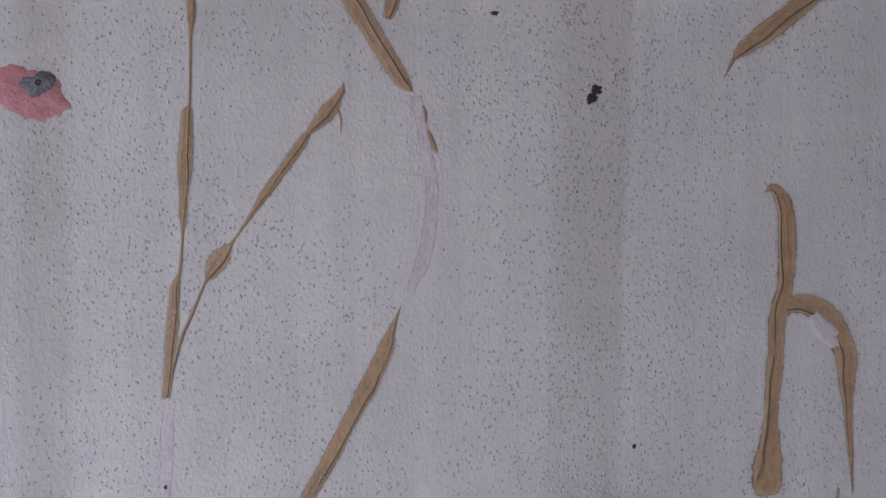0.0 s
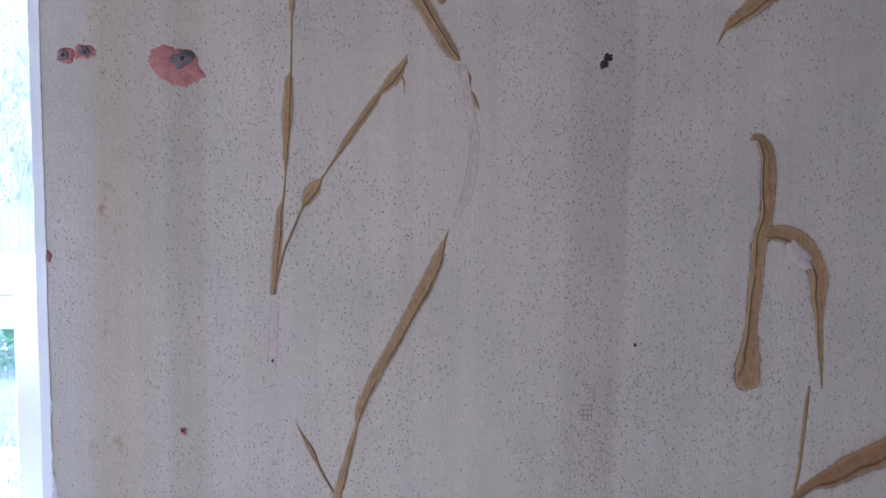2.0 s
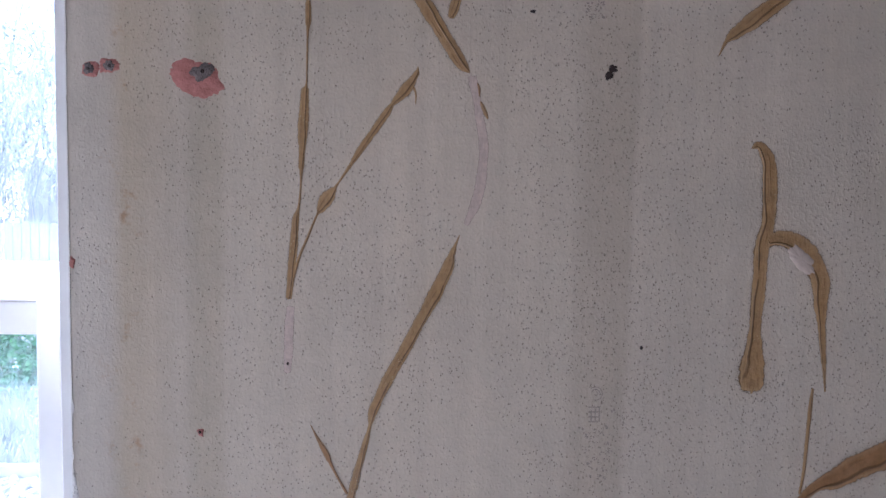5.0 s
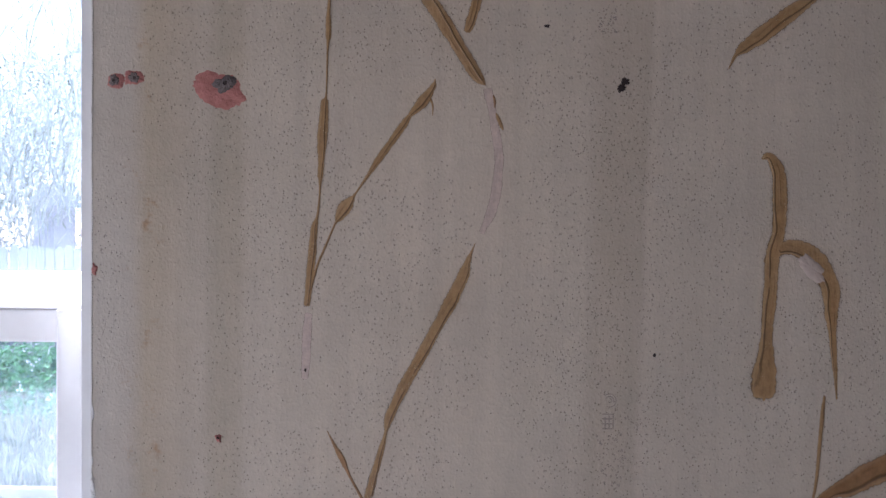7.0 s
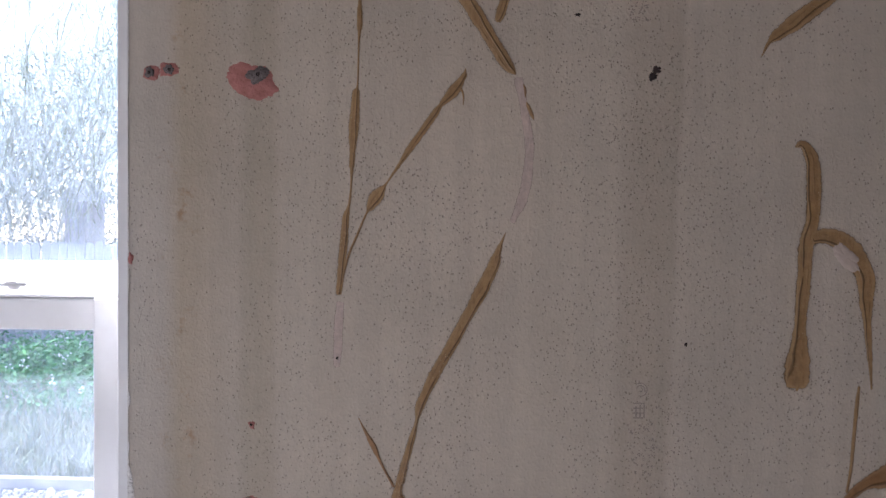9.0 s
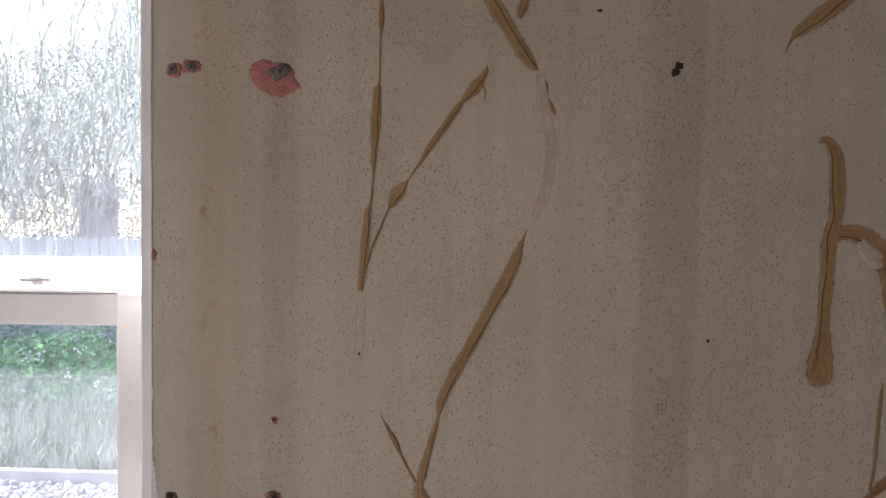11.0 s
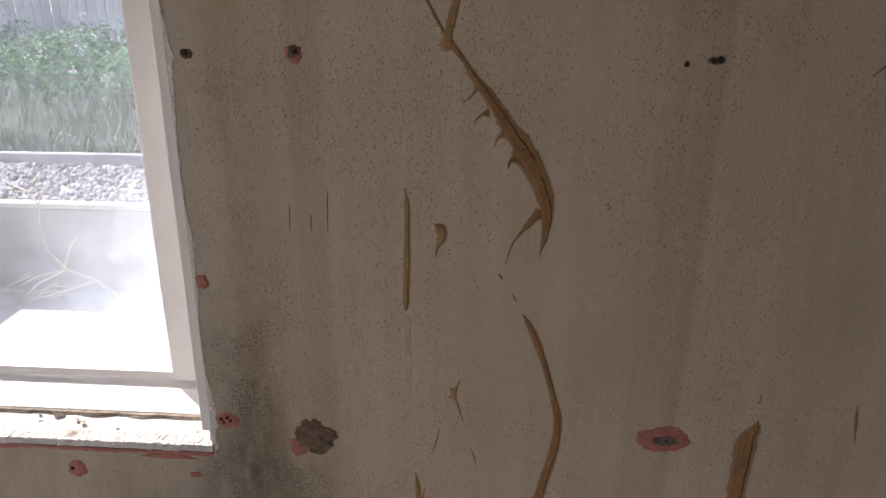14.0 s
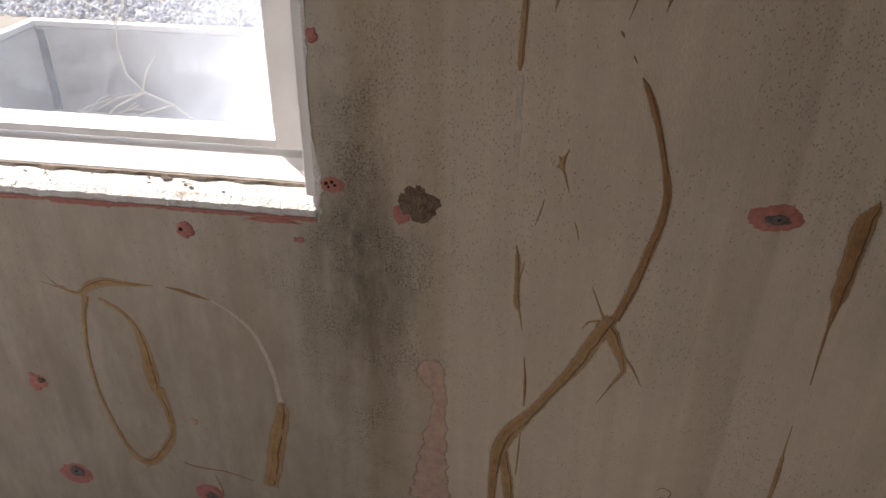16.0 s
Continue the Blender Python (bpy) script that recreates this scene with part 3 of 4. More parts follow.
streak("long curved tan glue streak with a frayed tip", [(-0.160, 1.603, 1.2), (-0.168, 1.583, 7), (-0.173, 1.567, 14), (-0.187, 1.537, 16), (-0.201, 1.512, 13), (-0.219, 1.478, 13), (-0.238, 1.444, 13), (-0.253, 1.412, 11), (-0.258, 1.392, 5), (-0.264, 1.368, 8), (-0.272, 1.340, 9), (-0.276, 1.321, 9)], tines=[[(-0.271, 1.344, 9), (-0.277, 1.321, 9), (-0.279, 1.305, 14), (-0.276, 1.299, 6)]])
streak("short dark pointed glue streak", [(-0.323, 1.395, 1.3), (-0.312, 1.374, 6), (-0.305, 1.361, 7), (-0.296, 1.342, 4), (-0.282, 1.317, 5)], BROWN)
streak("curved brown glue streak with feathered runs", [(-0.278, 1.310, 8), (-0.261, 1.289, 6), (-0.251, 1.273, 9), (-0.231, 1.248, 14), (-0.215, 1.223, 18), (-0.194, 1.193, 23), (-0.177, 1.160, 19), (-0.168, 1.136, 17)], BROWN, tines=[[(-0.201, 1.199, 23), (-0.188, 1.181, 24), (-0.175, 1.156, 21), (-0.167, 1.128, 17), (-0.168, 1.096, 9), (-0.174, 1.067, 1.3)], [(-0.245, 1.263, 7), (-0.254, 1.251, 3.0), (-0.263, 1.244, 1.2)], [(-0.232, 1.235, 11), (-0.243, 1.231, 4), (-0.251, 1.222, 1.2)], [(-0.215, 1.212, 11), (-0.224, 1.206, 4), (-0.227, 1.196, 1.2)], [(-0.197, 1.184, 16), (-0.209, 1.181, 6), (-0.212, 1.171, 1.8)], [(-0.173, 1.125, 14), (-0.185, 1.110, 9), (-0.195, 1.098, 5), (-0.205, 1.082, 3), (-0.212, 1.058, 1.3)]])
streak("curved tan glue streak with a dark frayed top", [(-0.190, 0.996, 3), (-0.183, 0.984, 7), (-0.174, 0.965, 10), (-0.162, 0.931, 8), (-0.151, 0.892, 8), (-0.142, 0.852, 11), (-0.145, 0.809, 12), (-0.156, 0.759, 13), (-0.169, 0.706, 14), (-0.184, 0.661, 13)], BROWN)
streak("forked tan glue streak with thin spikes", [(-0.187, 0.668, 18), (-0.202, 0.637, 23), (-0.224, 0.587, 22), (-0.256, 0.533, 16), (-0.281, 0.492, 17), (-0.312, 0.447, 27), (-0.328, 0.410, 26), (-0.336, 0.358, 16), (-0.337, 0.289, 13)], tines=[[(-0.199, 0.661, 23), (-0.188, 0.640, 23), (-0.176, 0.618, 17), (-0.167, 0.595, 12), (-0.162, 0.574, 8)], [(-0.219, 0.713, 1.5), (-0.209, 0.688, 3.0), (-0.197, 0.658, 6)], [(-0.226, 0.643, 1.5), (-0.218, 0.655, 4), (-0.202, 0.659, 6)], [(-0.173, 0.615, 4), (-0.152, 0.585, 5), (-0.136, 0.554, 1.6)], [(-0.161, 0.581, 7), (-0.175, 0.556, 6), (-0.184, 0.537, 3), (-0.195, 0.515, 1.6)], [(-0.322, 0.407, 12), (-0.314, 0.343, 18), (-0.309, 0.294, 16)]])
streak("straight narrow tan glue streak", [(-0.327, 1.148, 3), (-0.325, 1.122, 7), (-0.326, 1.069, 8), (-0.328, 1.013, 8), (-0.329, 0.995, 5)])
trail("pale trail below a glue streak", [(-0.327, 0.991, 8), (-0.327, 0.923, 8), (-0.326, 0.856, 4)], GREY_TRAIL)
streak("small tan drop of glue", [(-0.295, 1.106, 3), (-0.287, 1.100, 14), (-0.285, 1.090, 12), (-0.291, 1.076, 5), (-0.293, 1.063, 1.3)])
streak("small star-shaped glue splash", [(-0.263, 0.904, 2.1), (-0.271, 0.884, 8), (-0.266, 0.867, 4), (-0.259, 0.843, 1.4)], tines=[[(-0.279, 0.878, 2.1), (-0.271, 0.883, 7), (-0.276, 0.894, 2.8)]])
streak("thin tan glue sliver on plaster", [(-0.289, 0.835, 1.4), (-0.293, 0.816, 2.9), (-0.299, 0.795, 1.5)])
streak("thin tan glue sliver on plaster", [(-0.250, 0.806, 1.4), (-0.246, 0.796, 2.9), (-0.242, 0.779, 1.5)])
streak("frayed tan glue sliver", [(-0.321, 0.766, 2.2), (-0.318, 0.746, 7), (-0.317, 0.714, 7), (-0.316, 0.677, 9), (-0.311, 0.659, 4), (-0.306, 0.630, 1.5)], tines=[[(-0.308, 0.744, 1.5), (-0.312, 0.724, 3.0), (-0.318, 0.696, 2.3)]])
streak("thin dark scratch of glue", [(-0.415, 1.145, 1.3), (-0.417, 1.127, 2.5), (-0.418, 1.093, 1.3)], BROWN)
streak("thin dark scratch of glue", [(-0.461, 1.128, 1.3), (-0.462, 1.110, 1.9), (-0.463, 1.092, 1.3)], BROWN)
streak("thin dark scratch of glue", [(-0.437, 1.114, 1.3), (-0.437, 1.104, 1.9), (-0.438, 1.092, 1.3)], BROWN)
streak("thin tan glue sliver", [(-0.301, 0.586, 2.4), (-0.297, 0.537, 6), (-0.297, 0.495, 3)])
streak("thin tan glue sliver", [(-0.299, 0.445, 2.5), (-0.300, 0.405, 4), (-0.302, 0.357, 2.6)])
streak("broad brown glue streak tapering into a thin tail", [(0.099, 0.864, 3), (0.096, 0.849, 16), (0.089, 0.832, 29), (0.087, 0.789, 26), (0.085, 0.735, 22), (0.084, 0.705, 9), (0.083, 0.674, 4), (0.083, 0.637, 3.0)], BROWN, tines=[[(0.083, 0.703, 6), (0.082, 0.654, 5), (0.082, 0.586, 2.3)]])
streak("thin broken tan glue streak", [(0.075, 0.515, 1.6), (0.074, 0.475, 3), (0.074, 0.443, 7), (0.074, 0.410, 8), (0.072, 0.364, 7)])
streak("small brown glue sliver", [(0.210, 0.891, 1.3), (0.212, 0.871, 6), (0.216, 0.834, 1.4)], BROWN)
streak("short brown glue streak", [(0.193, 1.303, 5), (0.174, 1.291, 4), (0.157, 1.276, 1.9)], BROWN)
h_streak = streak("thick tan glue streak bent like a chair", [(0.149, 1.695, 4), (0.158, 1.698, 10), (0.167, 1.684, 16), (0.170, 1.654, 17), (0.169, 1.617, 16), (0.163, 1.592, 17), (0.160, 1.549, 16), (0.157, 1.506, 14), (0.156, 1.484, 20), (0.155, 1.462, 31), (0.154, 1.446, 31), (0.153, 1.437, 24), (0.153, 1.432, 12)], tines=[[(0.166, 1.596, 14), (0.182, 1.600, 18), (0.201, 1.593, 23), (0.215, 1.576, 25), (0.225, 1.555, 23), (0.226, 1.531, 16), (0.228, 1.501, 9), (0.231, 1.464, 6), (0.233, 1.434, 2.5)]])
streak("thin straight tan glue streak", [(0.220, 1.439, 4), (0.218, 1.421, 6), (0.215, 1.384, 6), (0.212, 1.347, 5), (0.208, 1.322, 4)])
streak("very broad brown glue streak", [(0.204, 1.311, 9), (0.225, 1.331, 13), (0.249, 1.342, 26), (0.279, 1.358, 30), (0.315, 1.373, 36)], BROWN, 0.001)
streak("broad tan glue streak with a pointed tip", [(0.113, 1.792, 1.7), (0.121, 1.808, 6), (0.131, 1.817, 14), (0.151, 1.831, 20), (0.173, 1.848, 19), (0.199, 1.868, 14), (0.224, 1.892, 13)])
streak("tan glue streak with a frayed end", [(-1.026, 0.636, 1.3), (-0.998, 0.628, 3), (-0.968, 0.621, 8), (-0.948, 0.635, 15), (-0.921, 0.646, 15), (-0.881, 0.646, 8), (-0.844, 0.647, 3)], tines=[[(-1.016, 0.650, 1.3), (-1.003, 0.634, 3), (-0.985, 0.628, 4)]])
streak("thin dark glue sliver", [(-0.826, 0.647, 2.5), (-0.803, 0.643, 7), (-0.782, 0.637, 7), (-0.759, 0.631, 1.6)], BROWN)
trail("pale curved trail of lost glue", [(-0.759, 0.631, 5), (-0.729, 0.611, 6), (-0.699, 0.577, 8), (-0.678, 0.513, 8), (-0.671, 0.447, 10)], GREY_TRAIL)
streak("leaf-shaped tan glue streak", [(-0.669, 0.451, 11), (-0.670, 0.424, 23), (-0.683, 0.375, 29), (-0.694, 0.318, 28), (-0.707, 0.261, 25)])
streak("long looped tan glue streak", [(-0.957, 0.619, 12), (-0.969, 0.579, 7), (-0.980, 0.496, 7), (-0.975, 0.408, 7), (-0.955, 0.325, 9), (-0.934, 0.289, 15), (-0.911, 0.289, 17), (-0.880, 0.326, 15), (-0.863, 0.364, 12), (-0.865, 0.412, 13), (-0.875, 0.454, 20)], tines=[[(-0.939, 0.616, 6), (-0.907, 0.596, 8), (-0.889, 0.572, 8), (-0.883, 0.547, 16), (-0.879, 0.509, 19), (-0.879, 0.482, 25), (-0.877, 0.447, 16)]])
trail("pale pink trail below a glue streak", [(-0.344, 1.525, 9), (-0.346, 1.489, 11), (-0.347, 1.450, 8)])
trail("thin pale vertical scrape on plaster", [(-0.333, 1.232, 1.8), (-0.332, 1.213, 3), (-0.331, 1.193, 1.2)], GREY_TRAIL)
trail("thin pale vertical scrape on plaster", [(-0.288, 1.237, 1.2), (-0.287, 1.204, 2.4), (-0.285, 1.167, 1.2)], GREY_TRAIL)
trail("thin pale scratch beside the window", [(-0.575, 1.495, 1.3), (-0.572, 1.506, 1.9), (-0.568, 1.517, 1.3)], GREY_TRAIL)
streak("thin dark level mark on plaster", [(-0.857, 0.294, 2.9), (-0.833, 0.287, 5), (-0.783, 0.284, 4), (-0.733, 0.270, 1.9)], BROWN)
streak("thin dark slanting mark on plaster", [(-0.804, 0.274, 1.9), (-0.796, 0.246, 4), (-0.794, 0.222, 1.9)], BROWN)
streak("tiny dark glue chip on plaster", [(-0.220, 1.048, 1.3), (-0.217, 1.043, 5), (-0.214, 1.038, 1.3)], BROWN)
streak("tiny dark glue chip on plaster", [(-0.203, 1.021, 1.3), (-0.200, 1.016, 3), (-0.197, 1.010, 1.3)], BROWN)
streak("tiny tan glue crumb on plaster", [(0.095, 0.901, 2.0), (0.098, 0.894, 3), (0.095, 0.886, 2.0)])
streak("tiny curled dark glue mark", [(-0.104, 1.132, 1.2), (-0.100, 1.133, 2.5), (-0.097, 1.129, 2.5), (-0.101, 1.126, 1.9)], BROWN)
streak("thin curled dark glue mark", [(-0.090, 0.357, 1.7), (-0.081, 0.366, 2.6), (-0.068, 0.359, 3), (-0.071, 0.346, 2.6), (-0.084, 0.346, 1.7)], BROWN)
trail("faded pink drip widening downwards", [(-0.433, 0.567, 11), (-0.433, 0.561, 29), (-0.433, 0.544, 48), (-0.429, 0.524, 40), (-0.421, 0.505, 23), (-0.423, 0.455, 26), (-0.430, 0.385, 44), (-0.437, 0.271, 73)], PINK_FILM, 0.0006)


# ---- patches, plugs and holes in the plaster ----
def blob_mesh(bm, x, z, rx, rz, proud, ragged, seed, rings=4, dish=0.0, n=64):
    """An uneven flat patch; dish sinks its middle."""
    rows = []
    for r in range(rings + 1):
        f = r / rings
        row = []
        for k in range(n):
            a = k * math.tau / n
            e = 1 + ragged * (noise.noise((math.cos(a) * 1.4, math.sin(a) * 1.4, seed)) + 0.5 * noise.noise((math.cos(a) * 4, math.sin(a) * 4, seed)) + 0.35 * noise.noise((math.cos(a) * 11, math.sin(a) * 11, seed)))
            y = -proud * (1 - f ** 6) + dish * (1 - f) + 0.0003 * noise.noise((math.cos(a) * f * 6, math.sin(a) * f * 6, seed + 3))
            row.append(bm.verts.new((x + rx * f * e * math.cos(a), 0.0004 if r == rings else y, z + rz * f * e * math.sin(a))) if r else None)
        rows.append(row)
    mid = bm.verts.new((x, -proud + dish, z))
    for k in range(n):
        k2 = (k + 1) % n
        bm.faces.new((mid, rows[1][k2], rows[1][k]))
        for r in range(1, rings):
            bm.faces.new((rows[r][k], rows[r][k2], rows[r + 1][k2], rows[r + 1][k]))
    for f in bm.faces:
        f.smooth = True
    bmesh.ops.recalc_face_normals(bm, faces=bm.faces)


def patch(name, label, x, z, rx, rz, mat, ragged=0.28, core=(), holes=(), proud=0.0012, category="plaster patch", turn=0.0):
    COUNT[0] += 5.3
    bm = bmesh.new()
    blob_mesh(bm, x, z, rx, rz, proud, ragged, COUNT[0])
    if turn:
        bmesh.ops.rotate(bm, cent=(x, 0, z), matrix=Matrix.Rotation(radians(turn), 3, "Y"), verts=bm.verts)
    ob = tagged(finish(name, bm, mat), label, category, "old fixings in the wall")
    for cx, cz, crx, crz, cm in core:
        COUNT[0] += 2.1
        bm = bmesh.new()
        blob_mesh(bm, cx, cz, crx, crz, proud + 0.0012, 0.35, COUNT[0])
        part("core", bm, cm, ob, "rough grey filler")
    # nothing is cut: a raised dark disc stands for each hole's shade
    for cx, cz, r in holes:
        COUNT[0] += 2.1
        bm = bmesh.new()
        blob_mesh(bm, cx, cz, r, r, proud + 0.0022, 0.3, COUNT[0], dish=0.0012, n=24)
        part("screw_hole", bm, HOLE_SHADE, ob, "dark screw hole")
    return ob


patch("plaster_patch", "pink plaster patch with a grey screw hole", -0.446, 1.771, 0.0325, 0.021, PINK, 0.24, [(-0.438, 1.776, 0.013, 0.0115, FILLER)], [(-0.437, 1.777, 0.003)], turn=22)
patch("plaster_patch", "small pink patch with a dark screw hole", -0.559, 1.780, 0.0105, 0.0105, PINK, 0.3, [(-0.561, 1.780, 0.0065, 0.0065, FILLER)], [(-0.561, 1.780, 0.0024)])
patch("plaster_patch", "small pink patch with a dark screw hole", -0.540, 1.783, 0.0125, 0.0085, PINK, 0.4, [(-0.539, 1.783, 0.008, 0.0065, FILLER)], [(-0.538, 1.783, 0.0024)])
patch("nail_hole", "dark broken nail hole in plaster", 0.002, 1.779, 0.0055, 0.0042, HOLE_SHADE, 0.5, proud=0.0008, category="nail hole")
patch("nail_hole", "dark broken nail hole in plaster", -0.0015, 1.772, 0.0045, 0.0048, HOLE_SHADE, 0.5, proud=0.0008, category="nail hole")
patch("nail_hole", "dark nail hole at the window's edge", -0.564, 1.294, 0.0075, 0.0058, CRATER, 0.5, holes=[(-0.565, 1.295, 0.0042)], category="nail hole")
patch("plaster_patch", "small round pinkish patch around a hole", -0.445, 1.295, 0.0112, 0.0106, PINK, 0.3, [(-0.445, 1.296, 0.0082, 0.0072, CRATER)], [(-0.4435, 1.297, 0.003)])
patch("nail_hole", "dark chipped nail hole in plaster", 0.001, 1.291, 0.009, 0.0055, CRATER, 0.45, holes=[(0.004, 1.292, 0.0036), (-0.003, 1.2905, 0.003)], category="nail hole")
patch("nail_hole", "small dark nail hole in plaster", -0.030, 1.287, 0.0034, 0.003, HOLE_SHADE, 0.4, proud=0.0008, category="nail hole")
patch("plaster_patch", "pink undercoat showing beside a broken hole", -0.470, 0.797, 0.0135, 0.0155, PINK, 0.35)
patch("plaster_crater", "broken brown-grey crater in the plaster", -0.452, 0.816, 0.0265, 0.028, CRATER, 0.42, proud=0.0022)
patch("plaster_patch", "pink oval patch with a grey screw hole", -0.012, 0.831, 0.0355, 0.0195, PINK, 0.24, [(-0.010, 0.829, 0.0195, 0.0085, FILLER)], [(-0.008, 0.830, 0.003)])
patch("plaster_patch", "pink patch with small dark pits beside the window", -0.565, 0.831, 0.0165, 0.0145, PINK, 0.4, holes=[(-0.571, 0.834, 0.003), (-0.563, 0.836, 0.0026), (-0.559, 0.832, 0.0022), (-0.568, 0.829, 0.002)])
patch("plaster_patch", "small pink patch below the sill", -0.779, 0.746, 0.0145, 0.0138, PINK, 0.25, holes=[(-0.785, 0.747, 0.003)])
patch("plaster_patch", "tiny pink chip below the sill", -0.614, 0.745, 0.0083, 0.0046, PINK, 0.5)
patch("plaster_patch", "pink strip of undercoat under the sill", -0.648, 0.7725, 0.032, 0.0055, PINK, 0.6)
patch("plaster_patch", "pink strip of undercoat under the sill", -0.93, 0.7755, 0.045, 0.004, PINK, 0.7)
patch("plaster_patch", "pink chip at the window's edge", -0.5755, 1.026, 0.0085, 0.011, PINK, 0.35)
patch("plaster_patch", "pink patch with a grey filled hole", -1.064, 0.233, 0.0335, 0.0265, PINK, 0.2, [(-1.062, 0.240, 0.0175, 0.0138, FILLER)], [(-1.063, 0.241, 0.003)])
patch("plaster_patch", "pink patch low on the wall", -0.821, 0.228, 0.028, 0.0215, PINK, 0.2, [(-0.815, 0.222, 0.013, 0.011, FILLER)])
patch("plaster_patch", "cracked pink patch in the plaster", -1.085, 0.437, 0.018, 0.0195, PINK, 0.45, [(-1.078, 0.441, 0.008, 0.007, CRATER)])
patch("plaster_patch", "faint pink spot on plaster", -0.824, 0.389, 0.009, 0.008, FADED_PINK, 0.3)
patch("plaster_patch", "tiny dark red speck", -0.444, 1.384, 0.0042, 0.0045, PINK, 0.5, holes=[(-0.444, 1.385, 0.0018)])
patch("plaster_patch", "pink chip at the window's edge", -0.583, 1.570, 0.0035, 0.0075, PINK, 0.4)
patch("nail_hole", "tiny dark pit in plaster", 0.036, 1.481, 0.0019, 0.0025, HOLE_SHADE, 0.3, proud=0.0006, category="nail hole")
patch("nail_hole", "tiny dark pit in plaster", -0.083, 1.840, 0.0034, 0.002, HOLE_SHADE, 0.6, proud=0.0006, category="nail hole")
patch("nail_hole", "tiny dark pit in plaster", -0.347, 1.461, 0.0016, 0.0022, HOLE_SHADE, 0.4, proud=0.0006, category="nail hole")

COUNT[0] += 1
flake_bm = bmesh.new()
blob_mesh(flake_bm, 0, 0, 0.0215, 0.0105, 0.0012, 0.28, 4.4)
bmesh.ops.transform(flake_bm, matrix=Matrix.Translation((0.2035, 0, 1.578)) @ Matrix.Rotation(radians(46), 4, 'Y'), verts=flake_bm.verts)
part("bare_flake", flake_bm, FLAKE, h_streak, "bare pale spot where the glue flaked off")


def stamp(label, x, z, w, h, count, seed):
    """Loose grey dots of a worn print."""
    rnd = random.Random(seed)
    bm = bmesh.new()
    for i in range(count):
        cx, cz = x + w * rnd.uniform(-0.5, 0.5), z + h * rnd.uniform(-0.5, 0.5)
        a, b = rnd.uniform(0.0003, 0.0010), rnd.uniform(0.0003, 0.0011)
        box(bm, cx - a, cx + a, -0.0003, 0.0003, cz - b, cz + b)
    return tagged(finish("worn_stamp", bm, INK), label, "printed mark", "worn printed marks")


def swirl(label, x, z, r):
    """A round mark of two broken rings."""
    bm = bmesh.new()
    for rr, a0, a1 in ((r, -1.9, 2.4), (r * 0.62, -0.4, 2.9), (r * 0.3, -2.0, 1.4)):
        n = 14
        row = []
        for k in range(n + 1):
            t = a0 + (a1 - a0) * k / n
            e = 0.0007 * (0.7 + 0.5 * noise.noise((t * 2, rr * 300, 1)))
            row.append([bm.verts.new((x + (rr + q) * math.cos(t), -0.0003, z + (rr + q) * math.sin(t))) for q in (-e, e)])
        for k in range(n):
            bm.faces.new((row[k][0], row[k][1], row[k + 1][1], row[k + 1][0]))
    return tagged(finish("worn_stamp", bm, INK), label, "printed mark", "worn printed marks")


def block_mark(label, x, z, w, h):
    """A square mark of crossed bars."""
    bm = bmesh.new()
    for k in range(4):
        zz = z - h / 2 + h * k / 3
        box(bm, x - w / 2, x + w / 2 * (1 if k % 2 else 0.7), -0.0003, 0.0003, zz - 0.0006, zz + 0.0006)
    for k in range(3):
        xx = x - w / 4 + w * 0.35 * k
        box(bm, xx - 0.0006, xx + 0.0006, -0.00035, 0.0003, z - h / 2, z + h / 2 * (0.6 + 0.2 * k))
    return tagged(finish("worn_stamp", bm, INK), label, "printed mark", "worn printed marks")


swirl("round grey printed swirl on the plaster", -0.0125, 1.431, 0.0072)
block_mark("square grey printed block on the plaster", -0.014, 1.408, 0.0125, 0.016)
stamp("faint dotted printed mark on the plaster", -0.011, 1.366, 0.030, 0.058, 90, 3)
stamp("faint dotted printed mark on the plaster", 0.014, 1.385, 0.03, 0.06, 30, 5)
stamp("worn grey printed mark on the plaster", -0.017, 1.845, 0.020, 0.028, 55, 4)


# ---- outside ----
GROUND, WELL, WALL_Y, WALL_X, HOUSE = 0.30, -0.12, 2.42, -2.69, 0.437
# the garden is laid out in its own unit and then brought to size about a point at eye height
PIVOT = Vector((-0.232, -0.879, 1.527))
SITE = Matrix.Translation(PIVOT) @ Matrix.Scale(0.844, 4) @ Matrix.Translation(-PIVOT)
indoors = set(bpy.data.objects)


def ground():
    bm = bmesh.new()
    F = 400.0
    def quad(x0, x1, y0, y1):
        bm.faces.new([bm.verts.new(c) for c in ((x0, y0, GROUND), (x1, y0, GROUND), (x1, y1, GROUND), (x0, y1, GROUND))])
    quad(-F, WALL_X - 0.045, HOUSE, WALL_Y + 0.045)
    quad(-F, -3.05, -F, HOUSE)
    quad(-F, F, WALL_Y + 0.045, F)
    quad(4.0, F, HOUSE, WALL_Y + 0.045)
    quad(2.55, F, -F, HOUSE)
    quad(-3.05, 2.55, -F, -4.12)
    bmesh.ops.remove_doubles(bm, verts=bm.verts, dist=1e-4)
    tagged(finish("ground", bm, SOIL), "dry garden soil", "ground", kind="structure")


ground()
tagged(finish("pavement", a_box(WALL_X - 0.1, 4.0, HOUSE, WALL_Y + 0.1, WELL - 0.2, WELL), PATIO), "sunlit pale concrete patio below the garden", "patio", kind="structure")


